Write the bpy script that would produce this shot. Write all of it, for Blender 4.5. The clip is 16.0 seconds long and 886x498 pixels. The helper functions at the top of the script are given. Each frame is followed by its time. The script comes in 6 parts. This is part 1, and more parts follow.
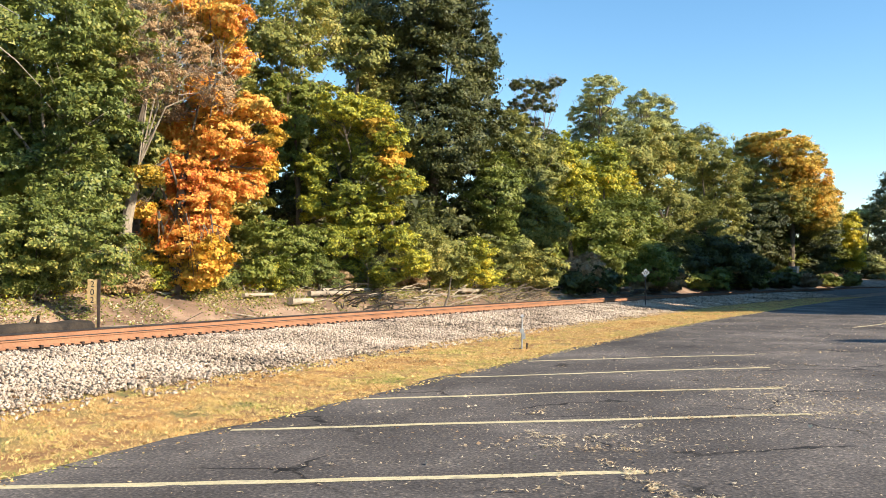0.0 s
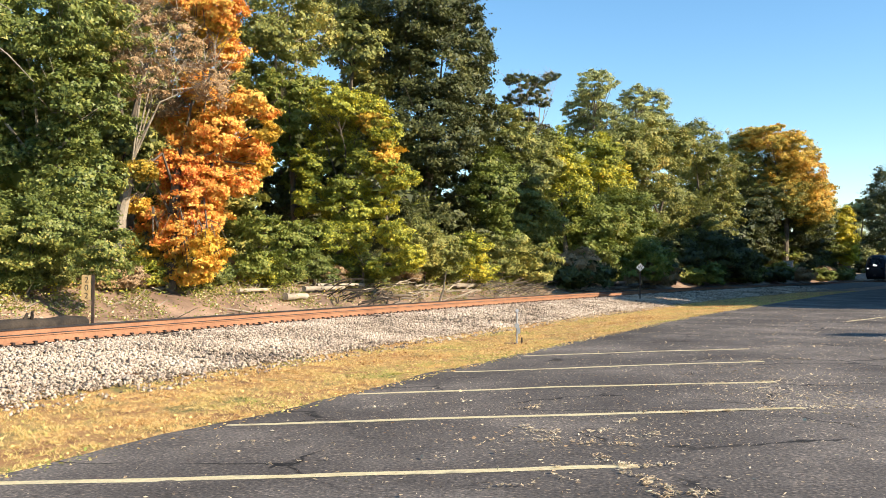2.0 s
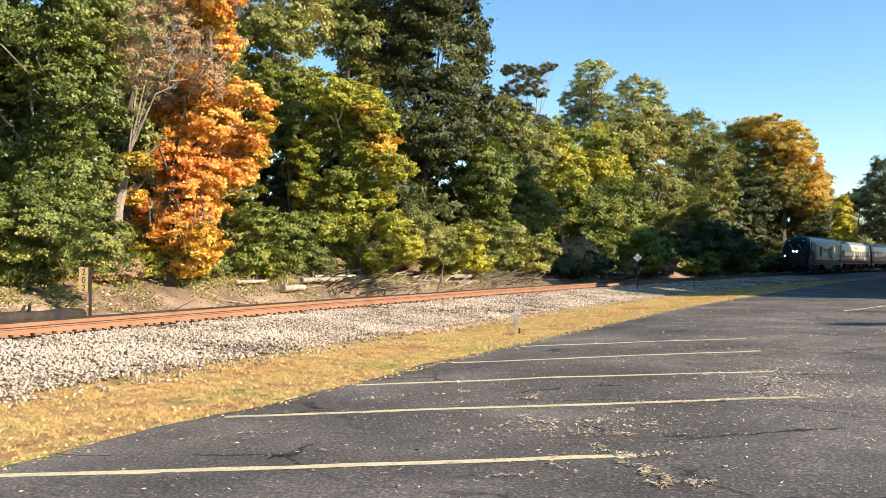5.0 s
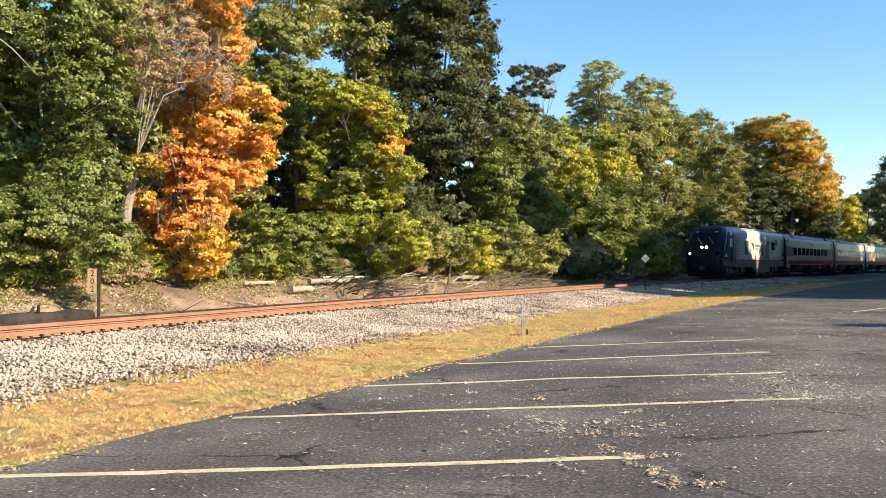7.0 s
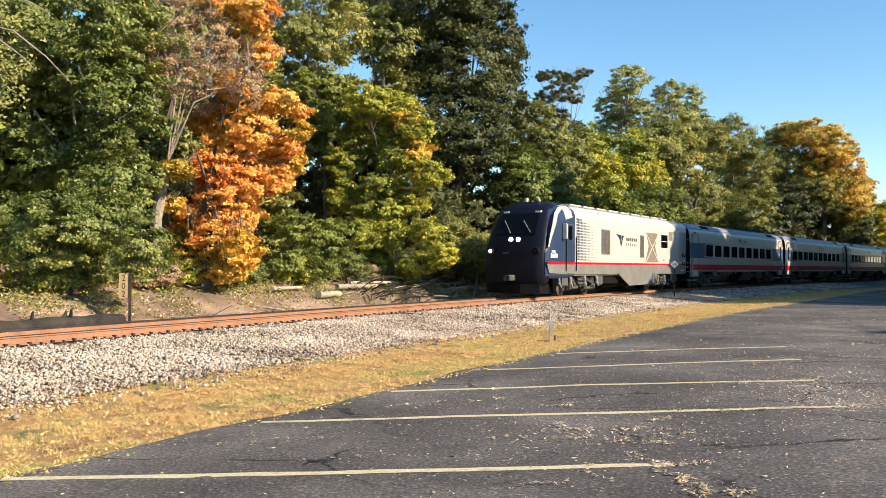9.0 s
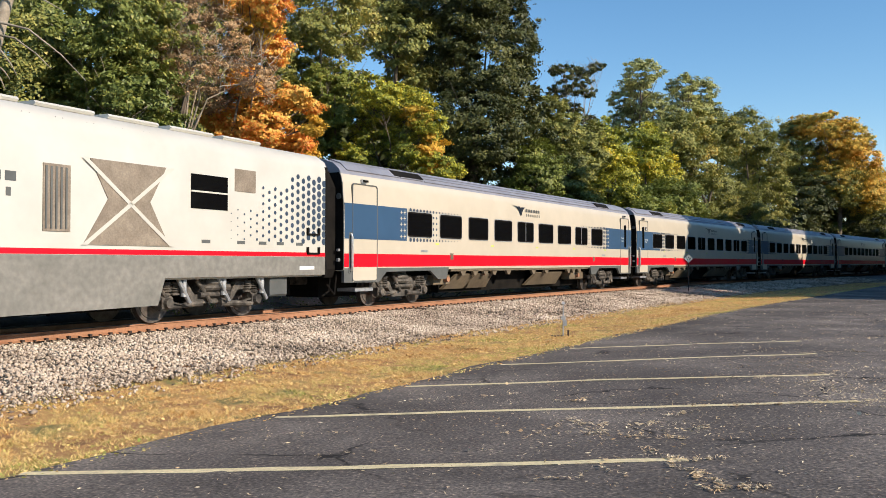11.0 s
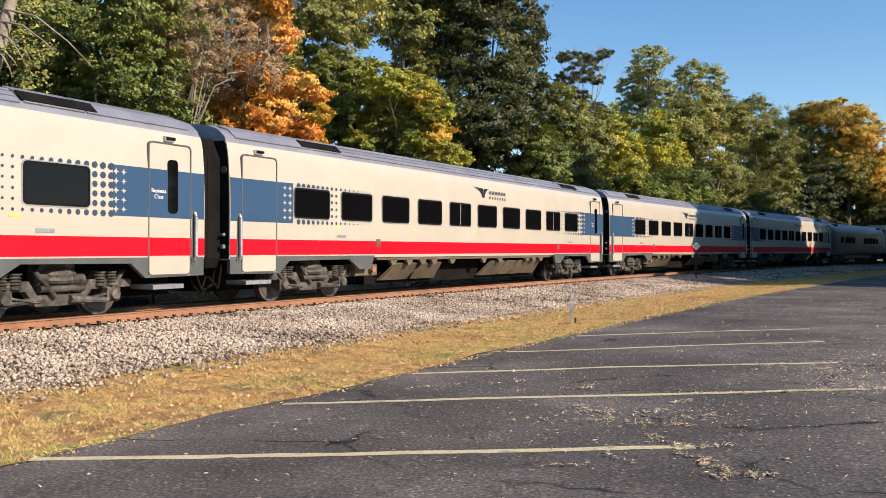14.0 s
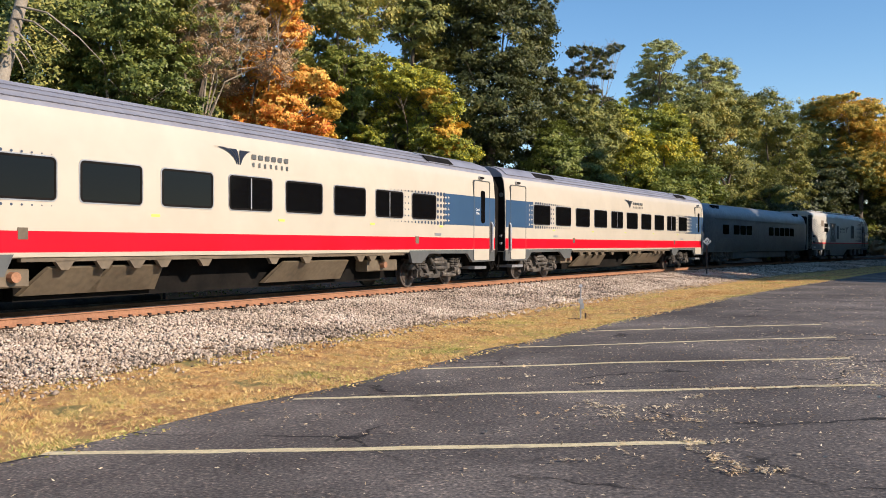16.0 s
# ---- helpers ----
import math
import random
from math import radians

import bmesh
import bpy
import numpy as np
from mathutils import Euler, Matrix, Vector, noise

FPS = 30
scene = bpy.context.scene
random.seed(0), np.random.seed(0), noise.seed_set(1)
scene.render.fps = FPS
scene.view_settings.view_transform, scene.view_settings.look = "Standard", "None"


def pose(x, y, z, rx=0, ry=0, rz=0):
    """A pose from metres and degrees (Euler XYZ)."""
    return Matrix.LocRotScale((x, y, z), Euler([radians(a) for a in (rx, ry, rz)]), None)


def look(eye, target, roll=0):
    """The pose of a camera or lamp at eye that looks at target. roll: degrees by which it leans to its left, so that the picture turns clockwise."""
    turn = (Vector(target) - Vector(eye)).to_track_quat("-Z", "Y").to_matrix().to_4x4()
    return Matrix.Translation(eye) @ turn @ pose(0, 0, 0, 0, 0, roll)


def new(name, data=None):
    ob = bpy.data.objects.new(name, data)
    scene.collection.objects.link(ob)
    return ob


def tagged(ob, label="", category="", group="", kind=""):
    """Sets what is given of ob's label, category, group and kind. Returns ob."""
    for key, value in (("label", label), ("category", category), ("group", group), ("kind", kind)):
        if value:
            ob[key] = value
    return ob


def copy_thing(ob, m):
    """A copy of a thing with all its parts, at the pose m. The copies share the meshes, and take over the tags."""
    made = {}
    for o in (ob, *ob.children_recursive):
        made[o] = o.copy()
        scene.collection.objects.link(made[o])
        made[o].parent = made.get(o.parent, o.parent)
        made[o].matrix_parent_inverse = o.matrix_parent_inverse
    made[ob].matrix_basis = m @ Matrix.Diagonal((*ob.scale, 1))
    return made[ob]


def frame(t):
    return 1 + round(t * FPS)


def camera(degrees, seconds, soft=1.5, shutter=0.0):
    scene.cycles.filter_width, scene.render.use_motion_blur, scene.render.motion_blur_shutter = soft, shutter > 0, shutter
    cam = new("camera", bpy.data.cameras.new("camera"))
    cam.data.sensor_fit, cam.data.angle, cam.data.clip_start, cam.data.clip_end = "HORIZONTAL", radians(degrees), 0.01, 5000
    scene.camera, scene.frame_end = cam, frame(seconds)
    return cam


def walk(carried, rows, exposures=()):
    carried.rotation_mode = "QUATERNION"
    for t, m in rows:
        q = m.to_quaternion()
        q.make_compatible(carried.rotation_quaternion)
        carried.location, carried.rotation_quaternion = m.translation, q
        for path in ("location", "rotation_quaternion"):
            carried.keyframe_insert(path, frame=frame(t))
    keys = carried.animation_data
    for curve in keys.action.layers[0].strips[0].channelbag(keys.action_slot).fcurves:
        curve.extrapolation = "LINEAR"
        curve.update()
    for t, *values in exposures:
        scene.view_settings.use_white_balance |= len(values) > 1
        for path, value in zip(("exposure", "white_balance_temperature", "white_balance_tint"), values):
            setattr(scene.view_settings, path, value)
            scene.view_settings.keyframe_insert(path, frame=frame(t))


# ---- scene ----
cam = camera(53.47, 16.0, soft=0.55, shutter=0.0)
EYE = 1.65   # a standing person's eye over the parking lot


def aim(yaw, pitch, roll):
    """The hand-held camera stands still and only turns: degrees to the right, up, and of lean."""
    return pose(0, 0, EYE, 0, 0, -yaw) @ pose(0, 0, 0, 90 + pitch) @ pose(0, 0, 0, 0, 0, roll)


AIMS = [
    (0, 0.012, 1.592, 0.647),
    (0.5, 0.101, 1.556, 0.583),
    (1, 0.184, 1.488, 0.568),
    (1.5, 0.283, 1.384, 0.548),
    (2, 0.351, 1.264, 0.540),
    (2.5, 0.398, 1.140, 0.479),
    (3, 0.438, 1.034, 0.424),
    (3.5, 0.484, 0.913, 0.356),
    (4, 0.538, 0.805, 0.334),
    (6.5, 0.321, 0.638, 0.323),
    (7, 0.041, 0.747, 0.292),
    (7.5, -0.333, 0.858, 0.279),
    (8, -0.765, 0.970, 0.247),
    (8.5, -1.238, 1.065, 0.323),
    (9, -1.746, 1.094, 0.372),
    (11.5, -2.644, 0.644, 0.144),
    (12, -2.676, 0.493, 0.135),
    (12.5, -2.743, 0.296, 0.158),
    (13, -2.823, 0.161, 0.235),
    (13.5, -2.949, 0.041, 0.263),
    (14, -3.064, -0.047, 0.220),
    (14.5, -3.231, -0.164, 0.263),
    (15, -3.343, -0.267, 0.235),
    (15.5, -3.453, -0.344, 0.193),
    (16, -3.711, -0.352, 0.188),
]
# the phone darkens its picture a little once the bright train fills it
walk(cam, [(t, aim(*a)) for t, *a in AIMS], exposures=[(0, 1.22, 6500, 11), (8.0, 1.18, 6500, 12), (9.0, 1.08, 6450, 12), (11.3, 0.67, 6200, 14), (16.0, 0.69, 6250, 18)])

# ---- the railway's line: one long right-hand curve ----
STEP = 0.25
LINE_S = np.arange(-700, 900, STEP)
bent = np.clip(LINE_S, -60, 150)
LINE_A = 1.092946 -0.0023580 * bent +1.3908e-06 * bent ** 2 / 2 +7.4793e-07 * bent ** 3 / 6
LINE_A = LINE_A - 0.006 * np.clip(LINE_S - 106, 0, 90)     # the tighter bend beyond the woods
LINE_X, LINE_Y = np.cumsum(np.cos(LINE_A)) * STEP, np.cumsum(np.sin(LINE_A)) * STEP
zero = int(np.searchsorted(LINE_S, 0))
LINE_X, LINE_Y = LINE_X - LINE_X[zero], LINE_Y - LINE_Y[zero] + 32.264
RAIL_Z = 0.256          # top of the rails
HALF = 1.6             # the line above is the near side of the cars; the track's middle lies this far behind it


def along(s, d):
    """The place s metres along the track and d metres from its middle, towards the parking lot, and the track's angle there."""
    a = np.interp(s, LINE_S, LINE_A)
    off = HALF - np.asarray(d)
    return (np.interp(s, LINE_S, LINE_X) - np.sin(a) * off, np.interp(s, LINE_S, LINE_Y) + np.cos(a) * off, a)

# ---- light ----
SUN_AZ, SUN_EL = 117.0, 29.0     # degrees clockwise from the view's forward axis, and up
world = bpy.data.worlds.new("sky")
scene.world = world
world.use_nodes = True
wn = world.node_tree.nodes
sky = wn.new("ShaderNodeTexSky")
sky.sky_type, sky.sun_disc = "NISHITA", False
sky.sun_elevation, sky.sun_rotation = radians(SUN_EL), radians(SUN_AZ)
sky.air_density, sky.dust_density, sky.ozone_density = 1.0, 0.0, 2.0
wn["Background"].inputs[1].default_value = 0.097
deep = wn.new("ShaderNodeHueSaturation")
deep.inputs["Saturation"].default_value, deep.inputs["Hue"].default_value = 1.2, 0.494
world.node_tree.links.new(sky.outputs[0], deep.inputs["Color"])
world.node_tree.links.new(deep.outputs[0], wn["Background"].inputs[0])
sun = new("sun", bpy.data.lights.new("sun", "SUN"))
sun.data.energy, sun.data.angle, sun.data.color = 4.2, radians(0.55), (1.0, 0.86, 0.66)
sun.matrix_world = look((0, 0, 0), (-math.sin(radians(SUN_AZ)) * math.cos(radians(SUN_EL)), -math.cos(radians(SUN_AZ)) * math.cos(radians(SUN_EL)), -math.sin(radians(SUN_EL))))


# ---- materials ----
def material(name, rough=0.6, metal=0.0):
    m = bpy.data.materials.new(name)
    m.use_nodes = True
    b = m.node_tree.nodes["Principled BSDF"]
    b.inputs["Roughness"].default_value, b.inputs["Metallic"].default_value = rough, metal
    return m, m.node_tree.nodes, m.node_tree.links, b


def ramp(nodes, stops):
    r = nodes.new("ShaderNodeValToRGB")
    e = r.color_ramp.elements
    while len(e) < len(stops):
        e.new(0.5)
    for el, (pos, col) in zip(e, stops):
        el.position, el.color = pos, (*col, 1)
    return r


def noise_node(nodes, links, scale, detail=4, coords="Object"):
    tc = nodes.new("ShaderNodeTexCoord")
    n = nodes.new("ShaderNodeTexNoise")
    n.inputs["Scale"].default_value, n.inputs["Detail"].default_value = scale, detail
    links.new(tc.outputs[coords], n.inputs["Vector"])
    return n


def mottled(name, stops, scale, rough=0.6, metal=0.0, bump=0.0, bump_scale=None, fine=None, coords="Object", spec=None, vary=0.8):
    """A surface with a coarse change of colour, a fine one over it and some relief."""
    m, nodes, links, b = material(name, rough, metal)
    n = noise_node(nodes, links, scale, 6, coords)
    r = ramp(nodes, stops)
    links.new(n.outputs["Fac"], r.inputs[0])
    out = r.outputs[0]
    n2 = noise_node(nodes, links, fine or scale * 9, 5, coords)
    r2 = ramp(nodes, [(0.3, (0.72, 0.72, 0.72)), (0.7, (1.12, 1.12, 1.12))])
    links.new(n2.outputs["Fac"], r2.inputs[0])
    mx = nodes.new("ShaderNodeMixRGB")
    mx.blend_type, mx.inputs[0].default_value = "MULTIPLY", vary
    links.new(out, mx.inputs[1])
    links.new(r2.outputs[0], mx.inputs[2])
    links.new(mx.outputs[0], b.inputs["Base Color"])
    if spec is not None:
        b.inputs["Specular IOR Level"].default_value = spec
    if bump:
        bp = nodes.new("ShaderNodeBump")
        bp.inputs["Strength"].default_value, bp.inputs["Distance"].default_value = bump, 0.02
        n3 = noise_node(nodes, links, bump_scale or scale * 12, 4, coords)
        links.new(n3.outputs["Fac"], bp.inputs["Height"])
        links.new(bp.outputs[0], b.inputs["Normal"])
    return m


def pieces(name, stops, rough=0.8, big=0.25, leaf=False, per="island", gain=1.0):
    """Many small bodies in one mesh, each of its own shade, with slow drifts of colour over the whole."""
    stops = [(p, tuple(min(0.85, v * gain) for v in c)) for p, c in stops]
    m, nodes, links, b = material(name, rough)
    if per == "island":
        src = nodes.new("ShaderNodeNewGeometry").outputs["Random Per Island"]
    else:
        src = nodes.new("ShaderNodeObjectInfo").outputs["Random"]
    n = noise_node(nodes, links, big, 3)
    mix = nodes.new("ShaderNodeMath")
    mix.operation = "MULTIPLY_ADD"
    mix.inputs[1].default_value = 0.5
    links.new(src, mix.inputs[0])
    sub = nodes.new("ShaderNodeMapRange")
    sub.inputs["From Min"].default_value, sub.inputs["From Max"].default_value = 0.3, 0.7
    sub.inputs["To Min"].default_value, sub.inputs["To Max"].default_value = 0.0, 0.5
    links.new(n.outputs["Fac"], sub.inputs["Value"])
    links.new(sub.outputs[0], mix.inputs[2])
    r = ramp(nodes, stops)
    links.new(mix.outputs[0], r.inputs[0])
    links.new(r.outputs[0], b.inputs["Base Color"])
    if leaf:
        b.inputs["Specular IOR Level"].default_value = 0.425
        tr = nodes.new("ShaderNodeBsdfTranslucent")
        links.new(r.outputs[0], tr.inputs["Color"])
        mxs = nodes.new("ShaderNodeMixShader")
        mxs.inputs[0].default_value = 0.2
        links.new(b.outputs[0], mxs.inputs[1])
        links.new(tr.outputs[0], mxs.inputs[2])
        links.new(mxs.outputs[0], nodes["Material Output"].inputs["Surface"])
    return m


def plain(name, col, rough=0.5, metal=0.0, glow=0.0):
    m, nodes, links, b = material(name, rough, metal)
    b.inputs["Base Color"].default_value = (*col, 1)
    if glow:
        b.inputs["Emission Color"].default_value = (*col, 1)
        b.inputs["Emission Strength"].default_value = glow
    return m


def asphalt():
    """Aged asphalt: pale grit in dark binder, wide worn patches, thin cracks."""
    m, nodes, links, b = material("asphalt", 0.88)
    b.inputs["Specular IOR Level"].default_value = 0.3
    wide = noise_node(nodes, links, 0.3, 6)
    base = ramp(nodes, [(0.3, (0.056, 0.048, 0.043)), (0.5, (0.118, 0.103, 0.092)), (0.7, (0.23, 0.2, 0.174))])
    wide.inputs["Roughness"].default_value = 0.62
    links.new(wide.outputs["Fac"], base.inputs[0])
    grit = noise_node(nodes, links, 34, 5)
    gr = ramp(nodes, [(0.36, (0.3, 0.3, 0.3)), (0.5, (0.9, 0.9, 0.9)), (0.6, (1.3, 1.26, 1.2)), (0.7, (3.2, 2.9, 2.5))])
    links.new(grit.outputs["Fac"], gr.inputs[0])
    mul = nodes.new("ShaderNodeMixRGB")
    mul.blend_type, mul.inputs[0].default_value = "MULTIPLY", 0.7
    links.new(base.outputs[0], mul.inputs[1])
    links.new(gr.outputs[0], mul.inputs[2])
    tc = nodes.new("ShaderNodeTexCoord")
    warp = noise_node(nodes, links, 1.6, 4)
    mixv = nodes.new("ShaderNodeMixRGB")
    mixv.inputs[0].default_value = 0.4
    links.new(tc.outputs["Object"], mixv.inputs[1])
    links.new(warp.outputs["Color"], mixv.inputs[2])
    vor = nodes.new("ShaderNodeTexVoronoi")
    vor.feature = "DISTANCE_TO_EDGE"
    vor.inputs["Scale"].default_value = 0.75
    links.new(mixv.outputs[0], vor.inputs["Vector"])
    crack = ramp(nodes, [(0.0, (0.12, 0.12, 0.12)), (0.006, (0.3, 0.3, 0.3)), (0.014, (1, 1, 1))])
    links.new(vor.outputs["Distance"], crack.inputs[0])
    patch = noise_node(nodes, links, 0.5, 2)
    pr = ramp(nodes, [(0.48, (0, 0, 0)), (0.56, (1, 1, 1))])
    links.new(patch.outputs["Fac"], pr.inputs[0])
    mc = nodes.new("ShaderNodeMixRGB")
    mc.blend_type = "MULTIPLY"
    links.new(pr.outputs[0], mc.inputs[0])
    links.new(mul.outputs[0], mc.inputs[1])
    links.new(crack.outputs[0], mc.inputs[2])
    links.new(mc.outputs[0], b.inputs["Base Color"])
    bp = nodes.new("ShaderNodeBump")
    bp.inputs["Strength"].default_value, bp.inputs["Distance"].default_value = 0.8, 0.008
    links.new(grit.outputs["Fac"], bp.inputs["Height"])
    links.new(bp.outputs[0], b.inputs["Normal"])
    return m


M_ASPHALT = asphalt()
M_LINE = mottled("worn yellow line paint", [(0.3, (0.6, 0.5, 0.28)), (0.55, (0.72, 0.61, 0.36)), (0.74, (0.3, 0.26, 0.18))], 3.0, 0.8, bump=0.3, fine=30)
M_SOIL = mottled("dirt with leaf litter", [(0.3, (0.1, 0.065, 0.042)), (0.5, (0.28, 0.18, 0.12)), (0.7, (0.44, 0.3, 0.205))], 0.6, 0.95, bump=0.8, bump_scale=9, fine=14)
M_TURF = mottled("dry turf", [(0.3, (0.12, 0.055, 0.022)), (0.42, (0.34, 0.17, 0.06)), (0.55, (0.42, 0.25, 0.085)), (0.66, (0.17, 0.16, 0.045)), (0.78, (0.36, 0.19, 0.07))], 1.1, 0.95, bump=0.9, bump_scale=20, fine=12)
M_BED = mottled("ballast bed", [(0.3, (0.07, 0.06, 0.055)), (0.6, (0.16, 0.14, 0.12))], 6.0, 0.95, bump=1.0, bump_scale=16, fine=20)
M_STONE = pieces("ballast stone", [(0.08, (0.045, 0.036, 0.028)), (0.28, (0.24, 0.185, 0.135)), (0.48, (0.44, 0.35, 0.265)), (0.7, (0.56, 0.46, 0.355)), (0.95, (0.72, 0.63, 0.51))], 0.9, 0.4)
M_GRASS = pieces("dry grass", [(0.06, (0.22, 0.095, 0.035)), (0.2, (0.55, 0.29, 0.095)), (0.42, (0.78, 0.54, 0.23)), (0.6, (0.78, 0.58, 0.23)), (0.74, (0.5, 0.46, 0.13)), (0.9, (0.2, 0.27, 0.05))], 0.8, 0.45, leaf=True)
M_LITTER = pieces("fallen leaves", [(0.1, (0.3, 0.17, 0.08)), (0.4, (0.56, 0.43, 0.26)), (0.9, (0.7, 0.61, 0.44))], 0.8, 0.6)
M_RUST = mottled("rusty rail steel", [(0.3, (0.29, 0.14, 0.075)), (0.6, (0.39, 0.195, 0.105)), (0.8, (0.23, 0.11, 0.06))], 1.5, 0.8, 0.1, bump=0.2, fine=25)
M_RAILTOP = mottled("polished rail head", [(0.3, (0.03, 0.026, 0.026)), (0.7, (0.07, 0.06, 0.058))], 3, 0.5, 0.2, spec=0.3)
M_TIE = mottled("weathered tie wood", [(0.3, (0.07, 0.05, 0.04)), (0.7, (0.2, 0.15, 0.11))], 3, 0.9, bump=0.6, bump_scale=20)
M_DARKIRON = mottled("dark iron", [(0.3, (0.03, 0.022, 0.02)), (0.7, (0.09, 0.06, 0.045))], 5, 0.8, 0.3)
M_BARK = mottled("bark", [(0.3, (0.07, 0.055, 0.04)), (0.7, (0.2, 0.16, 0.12))], 2.5, 0.95, bump=1.0, bump_scale=12)
M_ROT = mottled("dark rotten wood", [(0.3, (0.018, 0.014, 0.011)), (0.7, (0.06, 0.045, 0.032))], 3, 0.95, bump=1.0, bump_scale=14)
M_PALEBARK = mottled("pale bark", [(0.3, (0.22, 0.18, 0.13)), (0.7, (0.42, 0.36, 0.28))], 2.5, 0.95, bump=0.8, bump_scale=12)
M_CREAM = mottled("cream white train paint", [(0.3, (0.48, 0.43, 0.34)), (0.7, (0.53, 0.475, 0.38))], 0.8, 0.28, fine=3, vary=0.1)
M_RED = mottled("red train paint", [(0.3, (0.6, 0.004, 0.014)), (0.7, (0.66, 0.006, 0.02))], 0.8, 0.42, fine=3, vary=0.1, spec=0.2)
M_BLUE = mottled("slate blue train paint", [(0.3, (0.034, 0.075, 0.14)), (0.7, (0.04, 0.086, 0.16))], 0.8, 0.35, fine=3, vary=0.1, spec=0.25)
M_ROOF = mottled("grey roof steel", [(0.3, (0.26, 0.26, 0.29)), (0.7, (0.36, 0.36, 0.4))], 0.7, 0.42, 0.35, fine=5, vary=0.35)
M_SKIRT = mottled("dark grey skirt paint", [(0.3, (0.075, 0.08, 0.078)), (0.7, (0.115, 0.12, 0.115))], 1.2, 0.5, fine=8, vary=0.35)
M_BEIGE = mottled("dusty equipment cover", [(0.3, (0.11, 0.085, 0.055)), (0.7, (0.18, 0.14, 0.09))], 1.2, 0.6, fine=8)
M_BLACK = mottled("black rubber", [(0.3, (0.006, 0.0055, 0.005)), (0.7, (0.014, 0.012, 0.01))], 2, 0.9, fine=12, spec=0.12)
M_TRUCK = mottled("dusty truck steel", [(0.3, (0.03, 0.027, 0.024)), (0.55, (0.11, 0.096, 0.08)), (0.75, (0.24, 0.205, 0.165))], 4, 0.7, 0.3, fine=16)
M_WHEEL = mottled("wheel steel", [(0.3, (0.09, 0.075, 0.065)), (0.7, (0.2, 0.17, 0.15))], 5, 0.55, 0.6)
M_GLASS = plain("dark tinted glass", (0.004, 0.004, 0.0045), 0.06)
M_GLASS.node_tree.nodes["Principled BSDF"].inputs["Specular IOR Level"].default_value = 0.2
M_SILVER = mottled("silver grey train paint", [(0.3, (0.5, 0.48, 0.42)), (0.7, (0.57, 0.55, 0.49))], 0.8, 0.35, 0.1, fine=4, vary=0.1)
M_STEEL = mottled("stainless fluted steel", [(0.3, (0.2, 0.205, 0.21)), (0.7, (0.28, 0.285, 0.29))], 0.8, 0.42, 0.6, fine=6)
M_LOUVRE = mottled("brown grey louvre", [(0.3, (0.2, 0.16, 0.12)), (0.7, (0.3, 0.25, 0.19))], 3, 0.6, 0.2)
M_NAVY = mottled("dark navy paint", [(0.3, (0.012, 0.016, 0.028)), (0.7, (0.02, 0.026, 0.042))], 1, 0.35, fine=5, vary=0.1)
M_CAB = mottled("dark slate cab paint", [(0.3, (0.022, 0.038, 0.078)), (0.7, (0.03, 0.05, 0.098))], 1, 0.38, fine=5, vary=0.1, spec=0.3)
M_NOSE = mottled("black nose paint", [(0.3, (0.004, 0.004, 0.009)), (0.7, (0.008, 0.008, 0.017))], 1, 0.4, fine=5, spec=0.25)
M_LOWER = mottled("warm grey lower paint", [(0.3, (0.17, 0.165, 0.145)), (0.7, (0.23, 0.22, 0.195))], 1.2, 0.5, fine=8)
M_DOT = mottled("slate dot paint", [(0.3, (0.03, 0.05, 0.08)), (0.7, (0.04, 0.062, 0.1))], 1, 0.4, vary=0.1)
M_LIME = plain("lime sticker", (0.52, 0.6, 0.12), 0.5)
M_WHITE = plain("white lettering", (0.78, 0.77, 0.73), 0.5)
M_LAMP = plain("headlight", (1.0, 0.95, 0.85), 0.3, glow=6.0)
M_GREY = mottled("galvanised steel", [(0.3, (0.32, 0.33, 0.34)), (0.7, (0.5, 0.51, 0.52))], 4, 0.45, 0.6)
M_WOOD = mottled("weathered grey wood", [(0.3, (0.28, 0.23, 0.17)), (0.7, (0.5, 0.42, 0.32))], 2, 0.9, bump=0.7, bump_scale=15)
M_OCHRE = mottled("faded ochre board", [(0.3, (0.42, 0.27, 0.11)), (0.7, (0.6, 0.42, 0.2))], 4, 0.85)
M_INK = plain("dark lettering", (0.02, 0.02, 0.02), 0.7)

